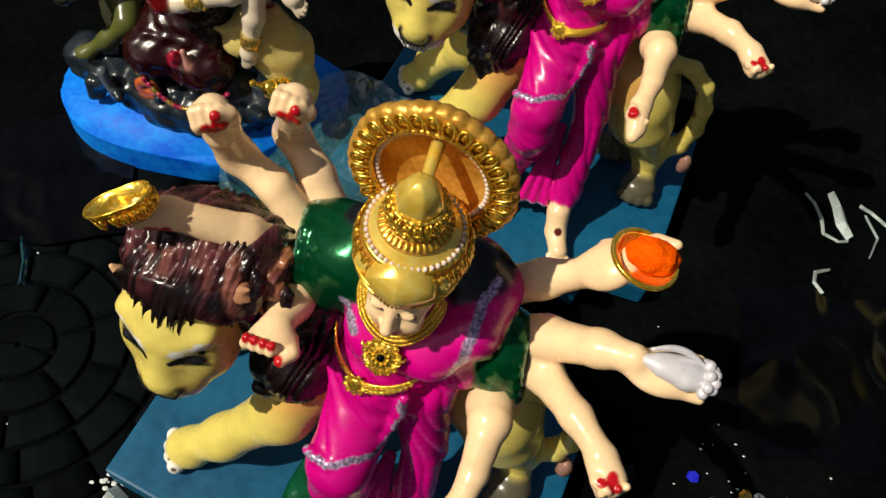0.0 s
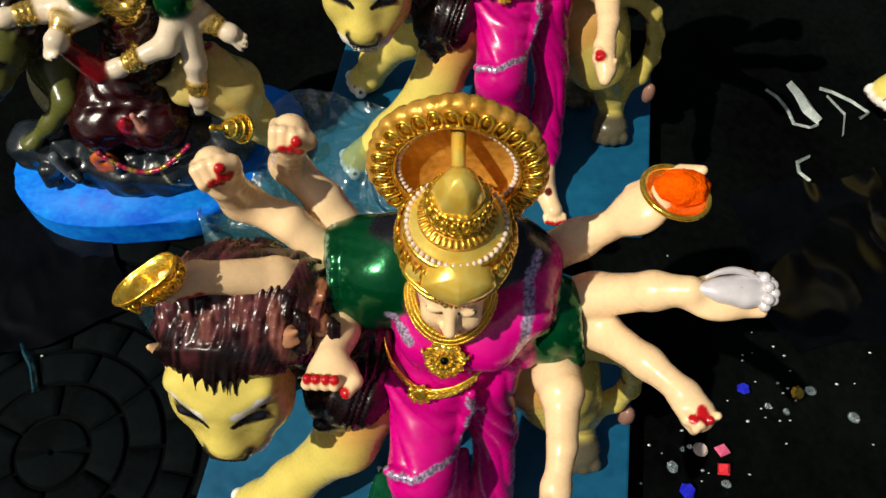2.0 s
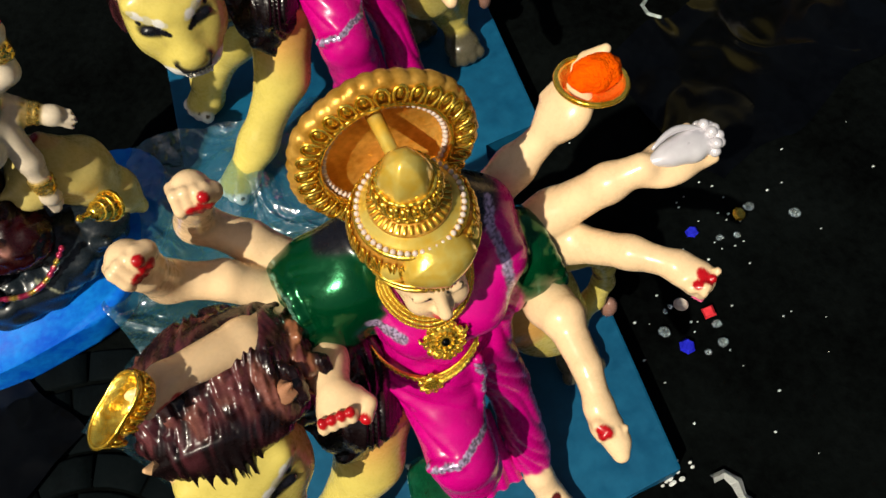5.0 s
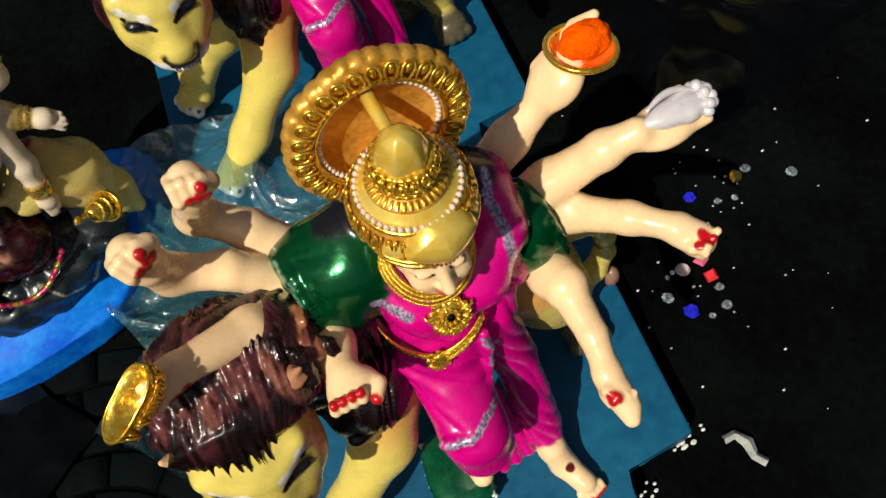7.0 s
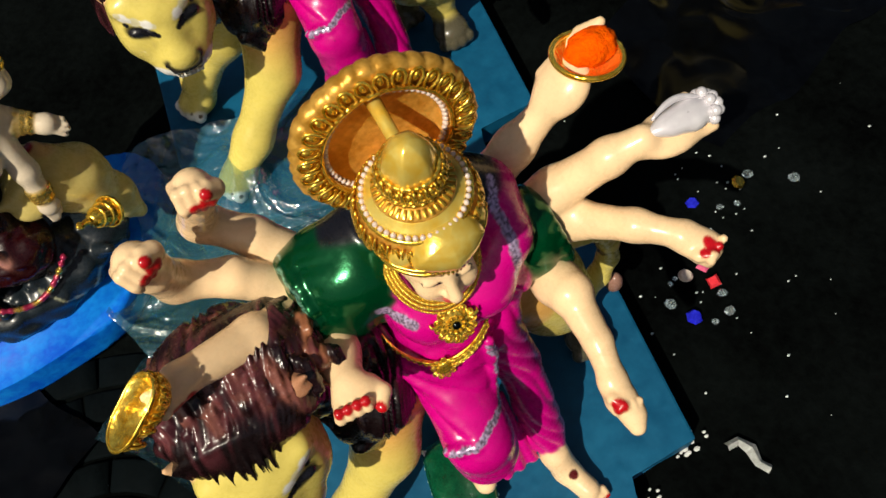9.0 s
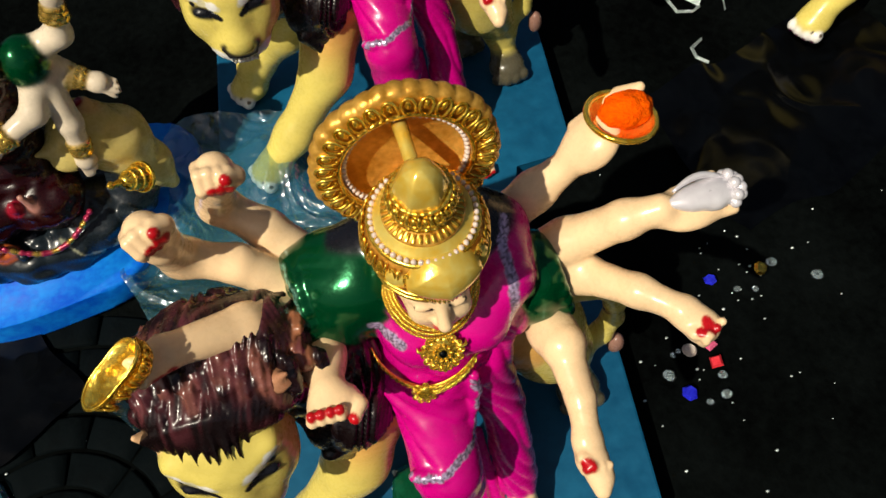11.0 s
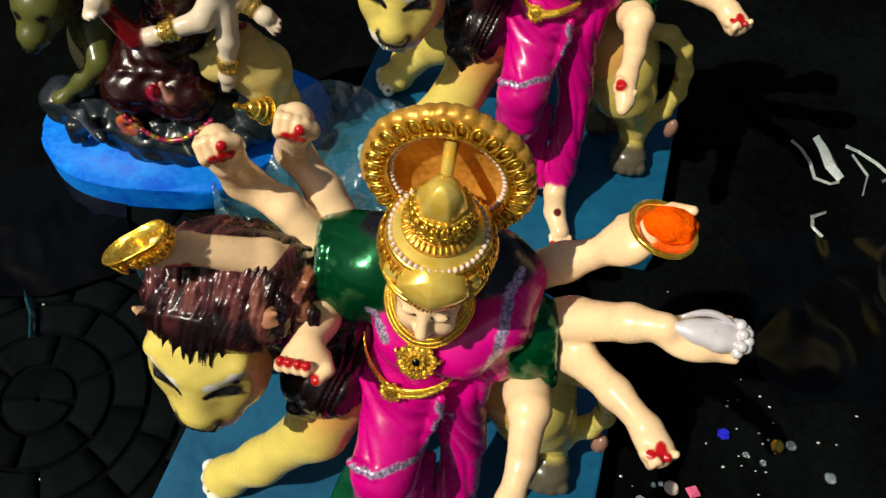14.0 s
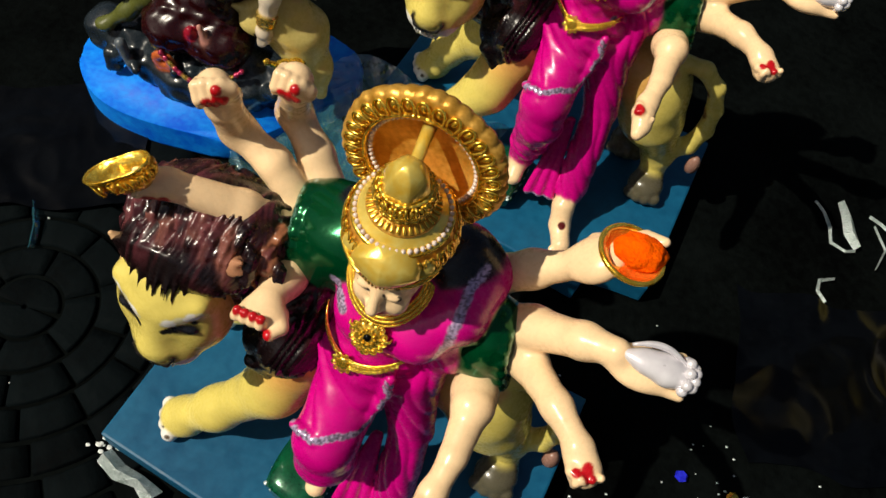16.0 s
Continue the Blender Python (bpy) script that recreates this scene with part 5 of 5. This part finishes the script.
# ---- litter and plastic ----
def crumpled(w, h, nx, ny, amount, scale, seed, sag=0.0):
    bm = bmesh.new()
    grid = []
    for j in range(ny + 1):
        row = []
        for i in range(nx + 1):
            x, y = w * (i / nx - 0.5), h * (j / ny - 0.5)
            e = 0.10 * noise.noise((x * 9 + seed, y * 9, 1)) * min(w, h)
            p = Vector((x * scale + seed * 3.1, y * scale, seed))
            z = amount * (1 - abs(noise.noise(p)) * 2.4) + 0.5 * amount * (1 - abs(noise.noise(p * 2.7)) * 2.4)
            row.append(bm.verts.new((x + e, y + e * 0.7, z)))
        grid.append(row)
    for j in range(ny):
        for i in range(nx):
            bm.faces.new((grid[j][i], grid[j][i + 1], grid[j + 1][i + 1], grid[j + 1][i]))
    return bm


def sheet(name, w, h, at, mat, label, amount, scale, seed, n=70):
    ob = part(name, crumpled(w, h, n, max(8, int(n * h / w)), amount, scale, seed), mat, at=at)
    return tagged(ob, label, "plastic sheet")


def wrap(w, h, at, mat, label, seed, hump=None, n=110):
    bm = bmesh.new()
    ny = int(n * h / w)
    rows = []
    for j in range(ny + 1):
        row = []
        for i in range(n + 1):
            x, y = w * (i / n - 0.5), h * (j / ny - 0.5)
            e = 0.16 * noise.noise((x * 7 + seed, y * 7, 1)) * min(w, h)
            p = Vector((x * 9 + seed * 3.1, y * 9, seed))
            q = p + Vector((noise.noise(p * 0.8), noise.noise(p * 0.8 + Vector((5, 1, 2))), 0)) * 1.4
            z = 0.016 * (1 - 2.2 * abs(noise.noise(q))) + 0.0055 * (1 - 2.2 * abs(noise.noise(q * 2.3))) + 0.0013 * (1 - 2.2 * abs(noise.noise(q * 6.5)))
            if hump:
                d = ((x - hump[0]) ** 2 + (y - hump[1]) ** 2) / hump[2] ** 2
                z = z * 0.8 + hump[3] * math.exp(-d * d)
            row.append(bm.verts.new((x + e, y + e * 0.7, max(z, -0.004))))
        rows.append(row)
    for j in range(ny):
        for i in range(n):
            bm.faces.new((rows[j][i], rows[j][i + 1], rows[j + 1][i + 1], rows[j + 1][i]))
    return tagged(part("plastic_wrap", bm, mat, at=at), label, "plastic sheet")


wrap(0.32, 0.30, pose(-0.13, 0.875, 0.060, 0, 0, -14), FILM, "crumpled clear plastic wrapping lying over a paw and a teal board", 2.0, (0.012, 0.022, 0.062, 0.046))
wrap(0.21, 0.30, pose(-0.272, 0.745, 0.036, 0, 4, 16), FILM, "crumpled clear plastic wrapping between two bases", 5.0)
wrap(0.13, 0.18, pose(-0.385, 0.605, 0.020, 0, 0, 30), THIN_FILM, "crumpled clear plastic wrapping on dark paving", 8.0, None, 70)
sheet("bin_liner", 0.34, 0.26, pose(-0.70, 0.71, 0.006, 0, 0, 20), BLACKFILM, "black crumpled plastic sheet lying on the ground", 0.005, 6, 3.0)
sheet("bin_liner", 0.50, 0.32, pose(0.80, 0.70, 0.006, 0, 0, 8), BLACKFILM, "black crumpled plastic sheet beside a lion statue", 0.005, 5, 6.0)

rng = random.Random(12)


def gem(name, mat, x, y, r, label, sides=8):
    bm = lathe([(r * 0.35, 0), (r, r * 0.7), (r * 0.72, r * 1.15)], sides)
    ob = part(name, bm, mat, at=pose(x, y, -0.005, rng.uniform(-20, 20), rng.uniform(-20, 20), rng.uniform(0, 90)), smooth=False)
    return tagged(ob, label, "bead", "loose craft beads")


gem("craft_bead", CREAM, 0.385, 0.367, 0.0115, "round cream craft bead on dark ground", 14)
gem("craft_bead", RED, 0.417, 0.336, 0.0125, "square coral red craft bead on dark ground", 4)
gem("craft_bead", PINK, 0.418, 0.362, 0.0125, "square pink craft bead on dark ground", 4)
gem("craft_bead", ROYAL, 0.351, 0.308, 0.013, "royal blue faceted craft bead on dark ground", 6)
gem("craft_bead", ROYAL, 0.477, 0.458, 0.011, "royal blue faceted craft bead on dark ground", 6)
gem("craft_bead", GOLD, 0.558, 0.450, 0.012, "gold faceted craft bead on dark ground", 8)
for x, y, r in ((0.583, 0.448, 0.013), (0.336, 0.344, 0.014), (0.413, 0.313, 0.011), (0.404, 0.285, 0.012), (0.375, 0.285, 0.008), (0.636, 0.402, 0.014), (0.372, 0.375, 0.006), (0.36, 0.372, 0.006), (0.535, 0.42, 0.008), (0.51, 0.43, 0.008)):
    gem("craft_bead", GLASSBEAD, x, y, r * 0.7, "clear glassy craft bead on dark ground")

bits = []
for i in range(66):
    near = i % 3
    cx, cy, sd = ((0.42, 0.29, 0.07), (0.55, 0.44, 0.06), (0.45, 0.5, 0.32))[near]
    bits.append((rng.gauss(cx, sd), rng.gauss(cy, sd), rng.uniform(0.0008, 0.0024)))
for i in range(26):
    bits.append((rng.uniform(-0.8, -0.38), rng.uniform(0.25, 0.8), rng.uniform(0.0008, 0.0026)))
bm = bmesh.new()
for x, y, r in bits:
    bmesh.ops.create_icosphere(bm, subdivisions=1, radius=r, matrix=Matrix.Translation((x, y, -0.004)) @ Matrix.Diagonal((1.5, 1, 0.6, 1)))
tagged(part("litter_crumbs", bm, FOIL), "tiny glittering crumbs scattered over the dark ground", "litter", kind="stuff")


def scrap(points, width, mat, label, lift=0.006):
    """A bent ribbon of foil or paper along ground points."""
    bm = bmesh.new()
    rows = []
    for i, (x, y) in enumerate(points):
        a, b = points[max(0, i - 1)], points[min(len(points) - 1, i + 1)]
        d = Vector((b[0] - a[0], b[1] - a[1], 0)).normalized()
        n = Vector((-d.y, d.x, 0))
        w = width * (0.6 + 0.6 * rng.random())
        z = rng.uniform(0.001, lift)
        rows.append([bm.verts.new(Vector((x, y, z + k)) + n * w * s) for s, k in ((-1, 0.0), (0, lift * 0.8), (1, 0.0))])
    for p, q in zip(rows, rows[1:]):
        for k in range(2):
            bm.faces.new((p[k], q[k], q[k + 1], p[k + 1]))
    bmesh.ops.solidify(bm, geom=bm.faces[:], thickness=0.0006)
    return tagged(part("foil_scrap", bm, mat, smooth=False), label, "litter", "foil scraps")


scrap([(0.685, 1.075), (0.70, 1.05), (0.712, 1.02), (0.715, 0.985), (0.74, 0.972), (0.76, 0.98)], 0.0034, FOIL, "torn bright foil scrap on the ground")
scrap([(0.735, 1.085), (0.742, 1.05), (0.748, 1.01), (0.765, 0.985)], 0.012, FOIL, "torn bright foil scrap on the ground", 0.014)
scrap([(0.79, 1.07), (0.815, 1.062), (0.845, 1.035), (0.87, 1.005), (0.845, 0.99)], 0.0042, FOIL, "torn bright foil scrap on the ground")
scrap([(0.80, 1.05), (0.82, 1.00), (0.80, 0.95)], 0.0018, FOIL, "torn bright foil scrap on the ground")
scrap([(0.72, 0.905), (0.695, 0.895), (0.69, 0.87), (0.705, 0.85)], 0.0042, FOIL, "torn bright foil scrap on the ground")
scrap([(0.73, 0.76), (0.745, 0.735), (0.79, 0.735), (0.82, 0.75)], 0.0035, FOIL, "torn bright foil scrap on the ground")
scrap([(0.262, 0.135), (0.28, 0.133), (0.288, 0.115), (0.282, 0.095), (0.29, 0.08)], 0.008, PAPER, "torn white paper scrap beside a teal board", 0.01)
scrap([(-0.365, 0.245), (-0.335, 0.228), (-0.30, 0.222), (-0.27, 0.205)], 0.013, FOIL, "crumpled foil scrap beside a teal board", 0.014)
scrap([(-0.66, 0.60), (-0.635, 0.56), (-0.625, 0.52)], 0.007, FILM, "torn clear plastic strip on dark paving", 0.01)

for k, (cx, cy) in enumerate(((0.226, 0.166), (-0.372, 0.258), (0.118, 0.135))):
    bm = bmesh.new()
    for i in range(16):
        bmesh.ops.create_icosphere(bm, subdivisions=1, radius=rng.uniform(0.0016, 0.0042), matrix=Matrix.Translation((cx + rng.gauss(0, 0.012), cy + rng.gauss(0, 0.008), rng.uniform(-0.004, 0.004))) @ Matrix.Diagonal((1.4, 1, 0.6, 1)))
    tagged(part("plaster_chips", bm, PAPER, smooth=False), "pale crumbled plaster chips at a board corner", "litter", kind="stuff")

# ---- paving setts laid in rings ----
CX, CY = -0.585, 0.425
made = {}
for ring in range(1, 8):
    r0, r1 = 0.055 * (ring - 1) + 0.003, 0.055 * ring - 0.003
    n = max(1, round(2 * math.pi * (r0 + r1) / 2 / 0.085))
    steps = max(2, int(26 / n) + 2)
    gap = 0.003 / ((r0 + r1) / 2)
    bm = bmesh.new()
    lo, hi = -math.pi / n + gap, math.pi / n - gap
    prof = []
    for k in range(steps + 1):
        a = lo + (hi - lo) * k / steps
        prof.append([bm.verts.new((r * math.cos(a), r * math.sin(a), z)) for r, z in ((r0, -0.012), (r0 + 0.001, -0.001), (r0 + 0.004, 0.0), (r1 - 0.004, 0.0), (r1 - 0.001, -0.001), (r1, -0.012))])
    for p, q in zip(prof, prof[1:]):
        for k in range(5):
            bm.faces.new((p[k], p[k + 1], q[k + 1], q[k]))
    bm.faces.new(prof[0])
    bm.faces.new(prof[-1])
    first_sett = None
    for k in range(n):
        a = 360 * (k + 0.5 * (ring % 2)) / n
        m = pose(CX, CY, rng.uniform(-0.0012, 0.0008), rng.uniform(-0.4, 0.4), rng.uniform(-0.4, 0.4), a)
        mid = (CX + (r0 + r1) / 2 * math.cos(radians(a)), CY + (r0 + r1) / 2 * math.sin(radians(a)))
        if mid[0] > -0.20 or (mid[0] > -0.33 and mid[1] < 0.24):
            continue
        if first_sett is None:
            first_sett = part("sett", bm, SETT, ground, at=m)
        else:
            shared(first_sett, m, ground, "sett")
